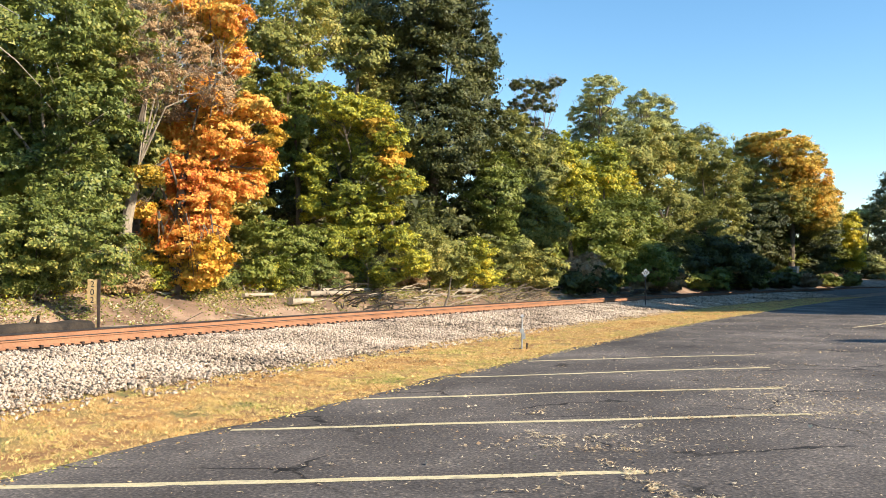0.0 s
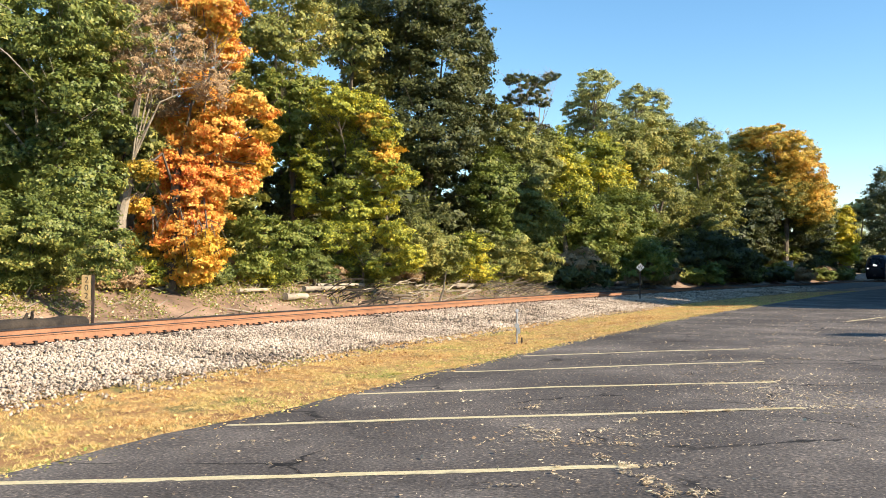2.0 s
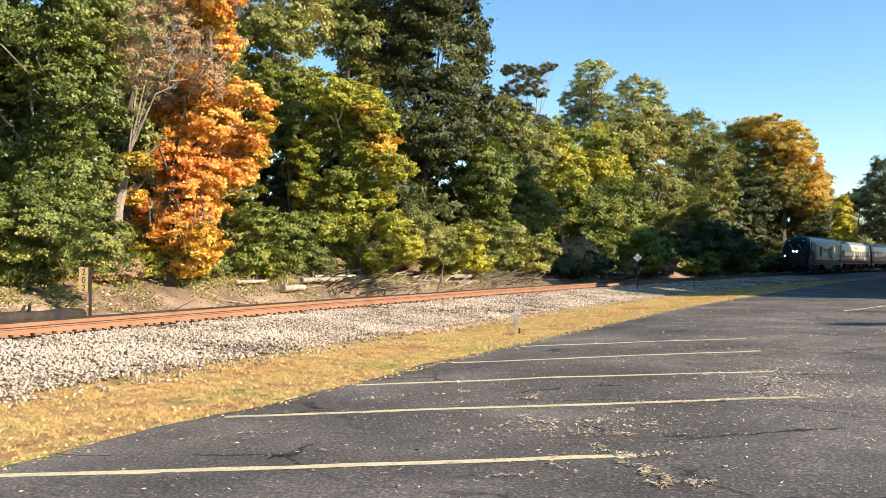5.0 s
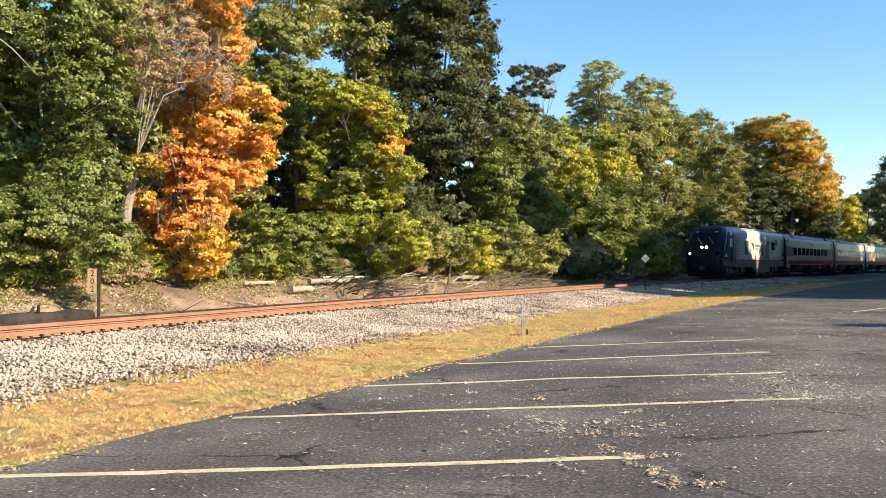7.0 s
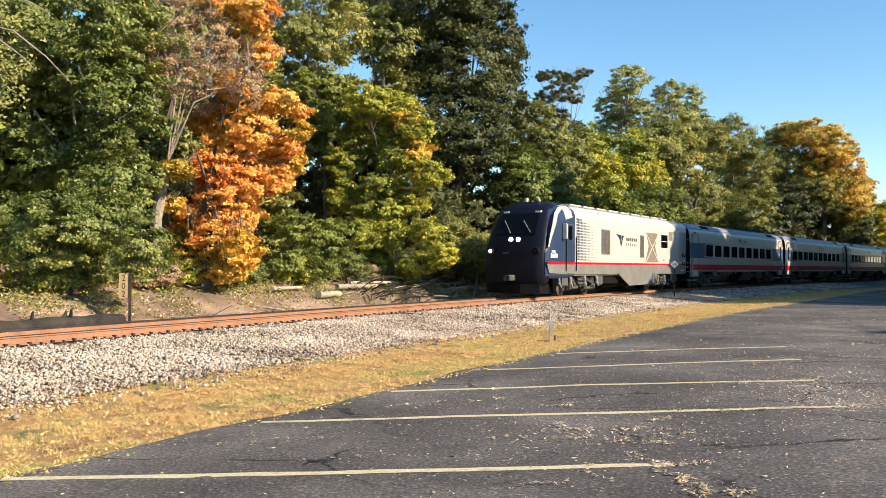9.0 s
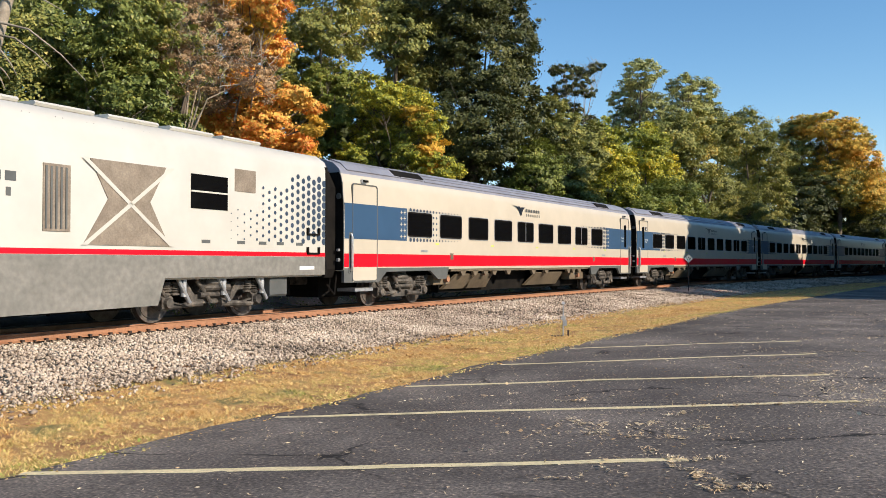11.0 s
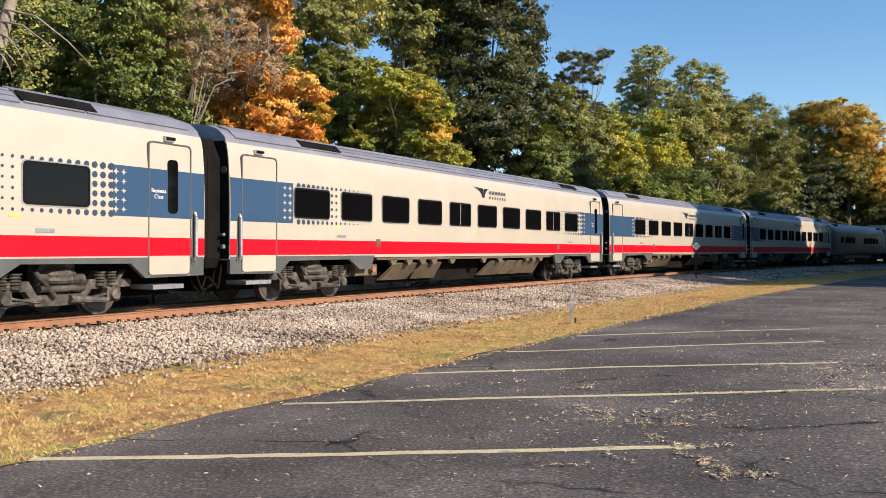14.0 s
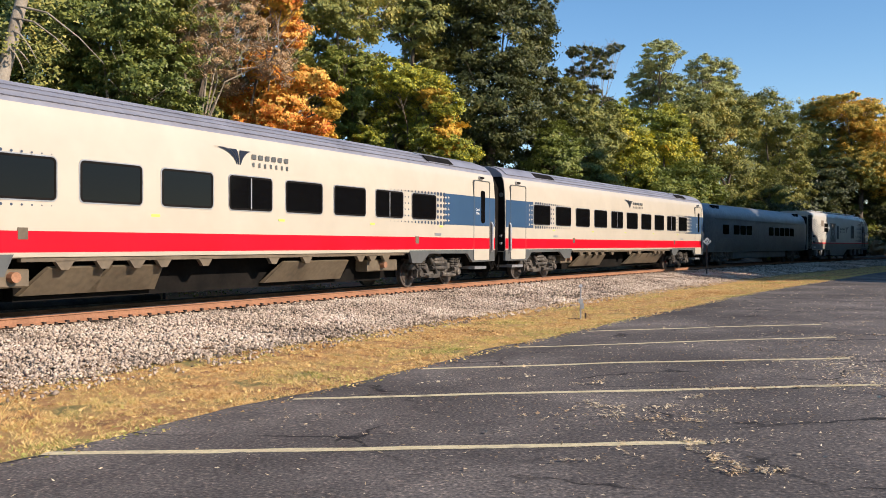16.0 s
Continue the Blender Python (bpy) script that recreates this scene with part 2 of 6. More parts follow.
LEAF = {
    "green": pieces("green leaves", [(0.1, (0.045, 0.062, 0.012)), (0.45, (0.095, 0.115, 0.02)), (0.75, (0.15, 0.155, 0.028)), (0.97, (0.28, 0.22, 0.04))], 0.55, 0.22, True, gain=2),
    "leaf": pieces("broad green leaves", [(0.08, (0.03, 0.042, 0.012)), (0.4, (0.075, 0.095, 0.022)), (0.7, (0.13, 0.14, 0.03)), (0.92, (0.24, 0.2, 0.045)), (1.0, (0.32, 0.2, 0.05))], 0.5, 0.3, True, gain=2),
    # for dark-leaved trees, and for shaded ones whose shade is partly in this colour
    "dark": pieces("dark green and shade-darkened leaves", [(0.1, (0.024, 0.03, 0.012)), (0.5, (0.05, 0.058, 0.018)), (0.9, (0.1, 0.098, 0.025)), (1.0, (0.16, 0.13, 0.03))], 0.55, 0.25, True, gain=1.75),
    "orange": pieces("orange maple leaves", [(0.04, (0.42, 0.11, 0.045)), (0.2, (0.64, 0.2, 0.045)), (0.42, (0.66, 0.31, 0.06)), (0.64, (0.66, 0.42, 0.09)), (0.84, (0.52, 0.38, 0.08)), (1.0, (0.24, 0.22, 0.05))], 0.6, 0.35, True, gain=1.3),
    "gold": pieces("golden maple leaves", [(0.05, (0.14, 0.13, 0.025)), (0.3, (0.4, 0.27, 0.035)), (0.55, (0.58, 0.38, 0.05)), (0.8, (0.64, 0.34, 0.045)), (1.0, (0.6, 0.2, 0.04))], 0.6, 0.35, True, gain=1.3),
    "yellow": pieces("yellowing maple leaves", [(0.1, (0.06, 0.075, 0.015)), (0.38, (0.145, 0.165, 0.024)), (0.62, (0.3, 0.285, 0.03)), (0.86, (0.5, 0.38, 0.03)), (1.0, (0.6, 0.26, 0.03))], 0.6, 0.25, True, gain=1.7),
    "olive": pieces("olive leaves", [(0.1, (0.06, 0.065, 0.02)), (0.4, (0.11, 0.12, 0.03)), (0.75, (0.19, 0.17, 0.04)), (1.0, (0.34, 0.23, 0.05))], 0.6, 0.18, True, gain=2.1),
    "pale": pieces("pale willow leaves", [(0.1, (0.11, 0.12, 0.05)), (0.5, (0.21, 0.22, 0.08)), (1.0, (0.32, 0.3, 0.1))], 0.6, 0.2, True, gain=1.8),
    "rust": pieces("rust tinted leaves", [(0.1, (0.08, 0.09, 0.02)), (0.35, (0.22, 0.18, 0.03)), (0.65, (0.4, 0.25, 0.04)), (1.0, (0.5, 0.22, 0.05))], 0.6, 0.2, True, gain=2.1),
    "brown": pieces("dry brown leaves", [(0.1, (0.14, 0.1, 0.06)), (0.6, (0.25, 0.17, 0.09)), (1.0, (0.36, 0.22, 0.1))], 0.7, 0.3, True, gain=1.9),
    "lemon": pieces("bright yellow leaves", [(0.1, (0.25, 0.26, 0.03)), (0.5, (0.5, 0.42, 0.04)), (1.0, (0.68, 0.5, 0.05))], 0.6, 0.3, True, gain=1.4),
}


# ---- mesh helpers ----
TALL = 1.0      # heights of what is built next; the vehicles below are drawn 4 % too tall and set right by it


HAND = 1.0   # mirrors a vehicle's sides where it is -1


class Geo:
    """Collects simple solids into one mesh."""

    def __init__(self):
        self.v, self.f = [], []

    def add(self, v, f):
        n = len(self.v)
        self.v += [tuple(p) for p in v]
        self.f += [tuple(i + n for i in q) for q in f]
        return self

    def box(self, x0, x1, y0, y1, z0, z1, c=0.0):
        """A box, its edges along x chamfered by c."""
        if c:
            pr = [(y0 + c, z0), (y1 - c, z0), (y1, z0 + c), (y1, z1 - c), (y1 - c, z1), (y0 + c, z1), (y0, z1 - c), (y0, z0 + c)]
            return self.prism(pr, x0, x1)
        v = [(x, y, z) for x in (x0, x1) for y in (y0, y1) for z in (z0, z1)]
        return self.add(v, [(0, 1, 3, 2), (4, 6, 7, 5), (0, 4, 5, 1), (2, 3, 7, 6), (0, 2, 6, 4), (1, 5, 7, 3)])

    def prism(self, yz, x0, x1):
        """An outline in y, z drawn out along x."""
        n = len(yz)
        v = [(x0, y, z) for y, z in yz] + [(x1, y, z) for y, z in yz]
        f = [(i, (i + 1) % n, n + (i + 1) % n, n + i) for i in range(n)]
        return self.add(v, f + [tuple(range(n))[::-1], tuple(range(n, 2 * n))])

    def slab(self, xz, y0, y1):
        """An outline in x, z drawn out along y."""
        n = len(xz)
        v = [(x, y0, z) for x, z in xz] + [(x, y1, z) for x, z in xz]
        f = [(i, n + i, n + (i + 1) % n, (i + 1) % n) for i in range(n)]
        return self.add(v, f + [tuple(range(n)), tuple(range(n, 2 * n))[::-1]])

    def tube(self, p, q, r0, r1=None, n=10):
        p, q = Vector(p), Vector(q)
        r1 = r0 if r1 is None else r1
        m = (q - p).to_track_quat("Z", "Y").to_matrix()
        v = []
        for c, r in ((p, r0), (q, r1)):
            for i in range(n):
                a = 2 * math.pi * i / n
                v.append(c + m @ Vector((r * math.cos(a), r * math.sin(a), 0)))
        f = [(i, (i + 1) % n, n + (i + 1) % n, n + i) for i in range(n)]
        return self.add(v, f + [tuple(range(n))[::-1], tuple(range(n, 2 * n))])

    def path(self, pts, radii, n=7):
        for (p, q), (r0, r1) in zip(zip(pts, pts[1:]), zip(radii, radii[1:])):
            self.tube(p, q, r0, r1, n)
        return self

    def loft(self, rings, caps=True):
        n = len(rings[0])
        v = [p for r in rings for p in r]
        f = [(k * n + i, k * n + (i + 1) % n, (k + 1) * n + (i + 1) % n, (k + 1) * n + i) for k in range(len(rings) - 1) for i in range(n)]
        if caps:
            f += [tuple(range(n))[::-1], tuple(range((len(rings) - 1) * n, len(rings) * n))]
        return self.add(v, f)

    def mesh(self, name, mat, smooth=None):
        me = bpy.data.meshes.new(name)
        me.from_pydata([(x, y * HAND, z * TALL) for x, y, z in self.v], [], self.f)
        bm = bmesh.new()
        bm.from_mesh(me)
        bmesh.ops.recalc_face_normals(bm, faces=bm.faces)
        bm.to_mesh(me)
        bm.free()
        me.materials.append(mat)
        if smooth:
            me.shade_smooth()
            me.set_sharp_from_angle(angle=radians(smooth))
        return me


def part(name, geo, mat, parent, label="", smooth=None):
    ob = new(name, geo.mesh(name, mat, smooth))
    ob.parent = parent
    return tagged(ob, label) if label else ob


def thing(name, label, category, group="", kind="", m=None):
    ob = tagged(new(name), label, category, group, kind)
    if m is not None:
        ob.matrix_world = m
    return ob


def raw_mesh(name, verts, loops, size, mat, smooth=False):
    """A mesh of equal polygons from arrays: fast for many pieces."""
    me = bpy.data.meshes.new(name)
    n = len(loops) // size
    me.vertices.add(len(verts))
    me.vertices.foreach_set("co", np.asarray(verts, dtype=np.float32).ravel())
    me.loops.add(len(loops))
    me.loops.foreach_set("vertex_index", np.asarray(loops, dtype=np.int32))
    me.polygons.add(n)
    me.polygons.foreach_set("loop_start", np.arange(0, n * size, size, dtype=np.int32))
    me.polygons.foreach_set("loop_total", np.full(n, size, dtype=np.int32))
    me.update(calc_edges=True)
    me.validate()
    me.materials.append(mat)
    if smooth:
        me.shade_smooth()
    return me


def grid_mesh(name, P, mat, smooth=True):
    """A sheet from an array of points (rows, columns, 3)."""
    r, c = P.shape[:2]
    i = np.arange((r - 1) * (c - 1))
    a = (i // (c - 1)) * c + i % (c - 1)
    loops = np.stack([a, a + 1, a + c + 1, a + c], 1).ravel()
    return raw_mesh(name, P.reshape(-1, 3), loops, 4, mat, smooth)


RNG = np.random.default_rng(7)


def wavy(x, y, k, seed=0.0):
    """A cheap smooth unevenness, about -1 to 1."""
    return (np.sin(x * k + seed) * np.cos(y * k * 1.3 + seed * 2) + 0.6 * np.sin(x * k * 2.3 + y * k * 1.7 + seed * 3) + 0.35 * np.cos(x * k * 4.1 - y * k * 3.7 + seed)) / 1.6


# ---- ground ----
LOT_D = 9.6       # the parking lot's edge, from the middle of the track
TOE_D = 5.2       # where the ballast runs out into the grass


def lot_edge(s):
    return np.interp(s, [-24, -6, 20, 45], [8.95, 9.85, 10.3, 10.3])


def lot_z(x, y):
    return 0.036 * 8 * np.tanh(x / 8) - 0.0085 * np.minimum(np.maximum(y, -20), 40)


def ground_z(s, d):
    x, y, _ = along(s, d)
    lot = lot_z(x, y)
    near = np.interp(d, [-2.2, 2.2, 4.8, TOE_D + 0.2], [0.0, 0.0, -0.24, -0.3])
    k = np.clip((d - TOE_D) / (LOT_D - TOE_D), 0, 1)
    right = np.where(d > TOE_D, near * (1 - k) + lot * k, near)
    left = np.interp(d, [-60, -12, -6.6, -5.2, -3.6, -2.6, -2.2], [2.6, 1.5, 0.95, 0.55, -0.08, -0.12, 0.0])
    return np.where(d > 0, right, left)


def sheet(name, s, d, lift, mat, rough=0.0):
    S, D = np.meshgrid(s, d, indexing="ij")
    X, Y, _ = along(S, D)
    Z = ground_z(S, D) + lift + rough * wavy(X, Y, 2.1)
    return new(name, grid_mesh(name, np.stack([X, Y, Z], -1), mat))


def steps(*bands):
    return np.concatenate([np.arange(a, b, st) for a, b, st in bands])


s_all = steps((-650, -60, 30), (-60, 140, 1.0), (140, 880, 20))
d_all = steps((-500, -60, 40), (-60, -14, 4), (-14, -2, 0.4), (-2, 12, 0.45), (12, 60, 4), (60, 480, 40))
tagged(sheet("ground", s_all, d_all, -0.03, M_SOIL, 0.02), "bare brown soil with leaf litter and roots", "ground", kind="structure")
turf = sheet("grass_verge", steps((-60, 62, 0.7)), steps((TOE_D - 0.9, 10.9, 0.3)), 0.0, M_TURF, 0.012)
tagged(turf, "dry yellow grass verge between the ballast and the asphalt", "grass", kind="structure")
bed = sheet("ballast_bed", steps((-60, 260, 0.8)), steps((-3.2, TOE_D + 0.1, 0.3)), 0.0, M_BED, 0.025)
tagged(bed, "grey crushed stone ballast shoulder", "ballast", kind="structure")

# the lot, its edge ragged
s_lot, cols = steps((-60, 60, 0.4), (60, 400, 8)), steps((0, 1, 0.25), (1, 30, 1.2), (30, 90, 6))
S, C = np.meshgrid(s_lot, cols, indexing="ij")
D = lot_edge(S) + 0.1 * wavy(S, 0 * S, 0.9) + 0.05 * wavy(S, 0 * S, 4.0, 2.0) + C
X, Y, _ = along(S, D)
lot = new("parking_lot", grid_mesh("parking_lot", np.stack([X, Y, lot_z(X, Y) + 0.03 + 0.006 * wavy(X, Y, 0.8)], -1), M_ASPHALT))
tagged(lot, "dark worn asphalt parking lot with cracks and litter", "parking lot", kind="structure")


def strip(geo, p, q, width, lift, n=24, seed=0.0):
    """A painted line on the lot, with slightly uneven edges."""
    p, q = np.array(p), np.array(q)
    side = np.array([-(q - p)[1], (q - p)[0]]) / np.linalg.norm(q - p)
    k = np.linspace(0, 1, n)[:, None]
    mid = p + (q - p) * k + side * (0.025 * wavy(k * 9, k, 1.0, seed))
    w = width / 2 * (1 + 0.12 * wavy(k * 40, k, 1.0, seed + 1))
    rows = []
    for e in (-1, 1):
        xy = mid + side * w * e
        rows.append([(x, y, lot_z(x, y) + lift + 0.006 * wavy(x, y, 0.8)) for x, y in xy])
    v = rows[0] + rows[1]
    geo.add(v, [(i, i + 1, n + i + 1, n + i) for i in range(n - 1)])


STALLS = [((-3.9, 7.29), (1.68, 7.31)), ((-2.35, 9.94), (4.23, 10.11)), ((-1.1, 12.34), (4.84, 12.53)), ((0.3, 14.75), (5.71, 15.35)), ((1.7, 17.25), (6.37, 17.97)), ((13.26, 28.41), (17.5, 33.3))]
for k, (p, q) in enumerate(STALLS):
    g = Geo()
    strip(g, p, q, 0.13, 0.033, seed=k * 1.7)
    tagged(new("painted_line", g.mesh("painted_line", M_LINE)), "faded yellow parking stall line painted on asphalt", "road marking", "stall lines", "structure")

# ---- the track ----
track = thing("railway_track", "single railway track with rusty rails on wooden ties", "railway track")


def rail_mesh(d0):
    """A rail with foot, web and head, following the curve."""
    prof = [(-0.07, -0.18), (0.07, -0.18), (0.07, -0.165), (0.012, -0.145), (0.012, -0.045), (0.037, -0.035), (0.037, -0.006), (0.03, 0.0), (-0.03, 0.0), (-0.037, -0.006), (-0.037, -0.035), (-0.012, -0.045), (-0.012, -0.145), (-0.07, -0.165)]
    rings = []
    for s in steps((-80, 160, 2), (160, 400, 8)):
        ring = []
        for y, z in prof:
            x, yy, _ = along(s, d0 + y)
            ring.append((x, yy, RAIL_Z + z))
        rings.append(ring)
    return Geo().loft(rings)


for d0 in (0.755, -0.755):
    rail = part("rail", rail_mesh(d0), M_RUST, track, "rust-red steel rail with a dark polished top", 40)
    head = Geo()
    rings = []
    for s in steps((-80, 160, 2), (160, 400, 8)):
        side = -0.034 if d0 < 0 else -0.009      # the far rail shows the gauge face that the wheels' flanges polish
        rings.append([(*along(s, d0 + y)[:2], RAIL_Z + z) for y, z in ((-0.034, -0.003), (0.0385, side), (0.0385, -0.002), (0.031, 0.004), (-0.031, 0.004))])
    part("rail_head", head.loft(rings), M_RAILTOP, rail, "worn shiny running surface")
    clips = Geo()
    for s in np.arange(-40, 95, 0.52):
        for sh, w in ((0.0, 0.03), (0.26, 0.018)):
            x, y, a = along(s + sh, d0 + 0.085)
            c, sn = math.cos(a), math.sin(a)
            box = Geo().box(-w, w, -0.03, 0.04, -0.19, -0.13 if sh == 0 else -0.15)
            clips.add([(x + c * p[0] - sn * p[1], y + sn * p[0] + c * p[1], RAIL_Z + p[2]) for p in box.v], box.f)
    tagged(part("rail_anchor", clips, M_DARKIRON, rail, "dark spikes and anchors along the rail's foot"), kind="stuff")
tie_mesh = Geo().box(-0.11, 0.11, -1.3, 1.3, -0.36, -0.195).mesh("tie", M_TIE)
for k, s in enumerate(np.arange(-45, 95, 0.52)):
    x, y, a = along(s, 0)
    tie = new("tie", tie_mesh)
    tie.parent = track
    tie.matrix_basis = pose(x, y, RAIL_Z + random.uniform(-0.012, 0.006), 0, random.uniform(-0.5, 0.5), math.degrees(a) + random.uniform(-0.8, 0.8))

# ---- loose stone, grass and leaves ----
def scatter_stones(n, s0, s1, d0, d1, size, rng):
    """Angular stones lying on the bed: squashed, dented octahedra."""
    S = rng.uniform(s0, s1, n)
    D = rng.uniform(d0, d1, n)
    X, Y, _ = along(S, D)
    Z = ground_z(S, D) + 0.012 + 0.025 * wavy(X, Y, 2.1) + rng.uniform(0, 0.05, n)
    base = np.array([(1, 0, 0), (-1, 0, 0), (0, 1, 0), (0, -1, 0), (0, 0, 0.8), (0, 0, -0.8)])
    P = base[None] + rng.uniform(-0.35, 0.35, (n, 6, 3))
    P *= rng.uniform(0.6, 1.3, (n, 1, 3)) * size * rng.uniform(0.6, 1.25, (n, 1, 1))
    a = rng.uniform(0, 2 * np.pi, n)
    b = rng.uniform(-0.7, 0.7, n)
    px = P[..., 0] * np.cos(b)[:, None] + P[..., 2] * np.sin(b)[:, None]
    pz = -P[..., 0] * np.sin(b)[:, None] + P[..., 2] * np.cos(b)[:, None]
    qx = px * np.cos(a)[:, None] - P[..., 1] * np.sin(a)[:, None]
    qy = px * np.sin(a)[:, None] + P[..., 1] * np.cos(a)[:, None]
    V = np.stack([qx + X[:, None], qy + Y[:, None], pz + Z[:, None]], -1)
    tri = np.array([(0, 2, 4), (2, 1, 4), (1, 3, 4), (3, 0, 4), (2, 0, 5), (1, 2, 5), (3, 1, 5), (0, 3, 5)])
    F = tri[None] + (np.arange(n) * 6)[:, None, None]
    return V.reshape(-1, 3), F.ravel()


for n, s0, s1, d0, d1, size in ((46000, -30, -4, 0.9, 5.2, 0.036), (20000, -4, 26, 0.9, 5.2, 0.046), (6000, 26, 75, 0.9, 5.2, 0.075), (6000, -34, 40, -0.66, 0.66, 0.055), (3500, -34, 40, -2.6, -0.9, 0.055), (1700, -30, 20, 5.0, 6.0, 0.036)):
    v, f = scatter_stones(n, s0, s1, d0, d1, size, RNG)
    tagged(new("ballast_stones", raw_mesh("ballast_stones", v, f, 3, M_STONE)), "pale grey and pinkish crushed ballast stones", "ballast", kind="stuff")


def flakes(P, size, rng, flat=0.0, long=1.5):
    """Small folded leaf shapes at the points P: two triangles each."""
    n = len(P)
    d = rng.normal(size=(n, 3))
    d[:, 2] *= 1 - flat
    d /= np.linalg.norm(d, axis=1, keepdims=True)
    e = rng.normal(size=(n, 3))
    e[:, 2] *= 1 - flat
    e -= d * np.sum(d * e, 1, keepdims=True)
    e /= np.linalg.norm(e, axis=1, keepdims=True) + 1e-9
    sz = (size * rng.uniform(0.6, 1.35, n))[:, None]
    nn = np.cross(d, e)
    a, c = P - d * sz * long / 2, P + d * sz * long / 2
    b, dd = P + e * sz / 2 + nn * sz * 0.15, P - e * sz / 2 + nn * sz * 0.15
    V = np.stack([a, b, c, dd], 1).reshape(-1, 3)
    i = (np.arange(n) * 4)[:, None]
    return V, (i + np.array([[0, 1, 2, 3]])).ravel()


def chips(P, N, size, rng):
    """Small three-cornered leaves at the points P, each turned roughly as its spray N is."""
    n = len(P)
    N = N + rng.normal(size=(n, 3)) * 0.42
    N /= np.linalg.norm(N, axis=1, keepdims=True)
    d = rng.normal(size=(n, 3))
    d -= N * np.sum(d * N, 1, keepdims=True)
    d /= np.linalg.norm(d, axis=1, keepdims=True) + 1e-9
    e = np.cross(N, d)
    sz = (size * rng.uniform(0.55, 1.45, n))[:, None]
    V = np.stack([P - d * sz * 0.75, P + d * sz * 0.45 + e * sz * 0.6, P + d * sz * 0.5 - e * sz * 0.55], 1)
    return V.reshape(-1, 3), np.arange(3 * n)


def blades(n, s0, s1, d0, d1, h, rng):
    S, D = rng.uniform(s0, s1, n), rng.uniform(d0, d1, n)
    heart = rng.integers(0, max(1, n // 26), n)      # most blades stand in tufts
    near = rng.uniform(size=n) < 0.7
    S = np.where(near, S[heart] + rng.normal(0, 0.045, n), S)
    D = np.where(near, D[heart] + rng.normal(0, 0.045, n), D)
    keep = D < lot_edge(S) + 0.1 * rng.normal(size=n) + 0.12 * wavy(S, 0 * S, 2.3, 4.0)
    S, D = S[keep], D[keep]
    n = len(S)
    X, Y, _ = along(S, D)
    Z = ground_z(S, D) + 0.012 * wavy(X, Y, 2.1)
    tuft = np.clip(0.8 + 0.4 * wavy(X, Y, 1.7, 1.0) + 0.6 * wavy(X, Y, 6.3, 2.0), 0.15, 1.9)
    a = rng.uniform(0, 2 * np.pi, n)
    w = 0.0055 * rng.uniform(0.6, 1.6, n)
    H = h * tuft * rng.uniform(0.4, 1.2, n)
    lean = rng.uniform(0.6, 2.6, n) * H
    b = rng.uniform(0, 2 * np.pi, n)
    p0 = np.stack([X + np.cos(a) * w, Y + np.sin(a) * w, Z - 0.01], -1)
    p1 = np.stack([X - np.cos(a) * w, Y - np.sin(a) * w, Z - 0.01], -1)
    p2 = np.stack([X + np.cos(b) * lean, Y + np.sin(b) * lean, Z + H], -1)
    return np.stack([p0, p1, p2], 1).reshape(-1, 3), np.arange(3 * n)


for n, s0, s1, d0, d1, h in ((150000, -30, -8, 4.9, 10.2, 0.045), (70000, -8, 24, 4.9, 10.4, 0.06), (12000, 24, 60, 5.0, 10.4, 0.08)):
    v, f = blades(n, s0, s1, d0, d1, h, RNG)
    tagged(new("verge_grass", raw_mesh("verge_grass", v, f, 3, M_GRASS)), "short dry straw-coloured grass with green patches", "grass", kind="stuff")


# fallen leaves and straw on the lot: thin everywhere, thick where they drifted together
def litter(n, cx, cy, rx, ry, size, long):
    x, y = RNG.normal(cx, rx, n), RNG.normal(cy, ry, n)
    keep = x > -3.4 + (y - 7) * 0.49
    x, y = x[keep], y[keep]
    P = np.stack([x, y, lot_z(x, y) + 0.045], -1)
    v, f = flakes(P, size, RNG, 0.85, long)
    tagged(new("fallen_leaves", raw_mesh("fallen_leaves", v, f, 4, M_LITTER)), "dry tan leaves and straw scattered on the asphalt", "leaves", kind="stuff")


litter(5200, 6, 14, 5, 6, 0.0115, 3.4)
litter(2550, 12, 26, 6, 8, 0.021, 2.4)
litter(3600, 2.5, 9.5, 3.2, 2.6, 0.0077, 4.6)
litter(700, 4.4, 10.9, 0.55, 0.9, 0.012, 3.6)
litter(420, 5.0, 13.4, 0.6, 1.6, 0.014, 3.2)
litter(260, 1.6, 8.6, 0.55, 0.35, 0.011, 4.0)
litter(46, 3, 10, 3.4, 2.8, 0.042, 1.3)


# straw raked together by rain: narrow drifts along cracks and at the ends of the painted lines
def drift(x0, y0, x1, y1, wide, n, size=0.0125):
    k = RNG.uniform(0, 1, n)
    k = k + 0.06 * np.sin(k * 23 + x0 * 7)
    across = RNG.normal(0, wide, n) * (0.5 + 0.7 * np.abs(np.sin(k * 6 + y0)))
    ln = math.hypot(x1 - x0, y1 - y0)
    nx, ny = -(y1 - y0) / ln, (x1 - x0) / ln
    bow = 0.05 * np.sin(k * 7 + x0)
    x, y = x0 + (x1 - x0) * k + nx * (across + bow), y0 + (y1 - y0) * k + ny * (across + bow)
    P = np.stack([x, y, lot_z(x, y) + 0.038 + RNG.uniform(0, 0.02, n)], -1)
    v, f = flakes(P[: int(n * 0.7)], size * 0.8, RNG, 0.85, 4.4)
    tagged(new("straw_drift", raw_mesh("straw_drift", v, f, 4, M_LITTER)), "pale dry straw drifted together on the asphalt", "straw", kind="stuff")


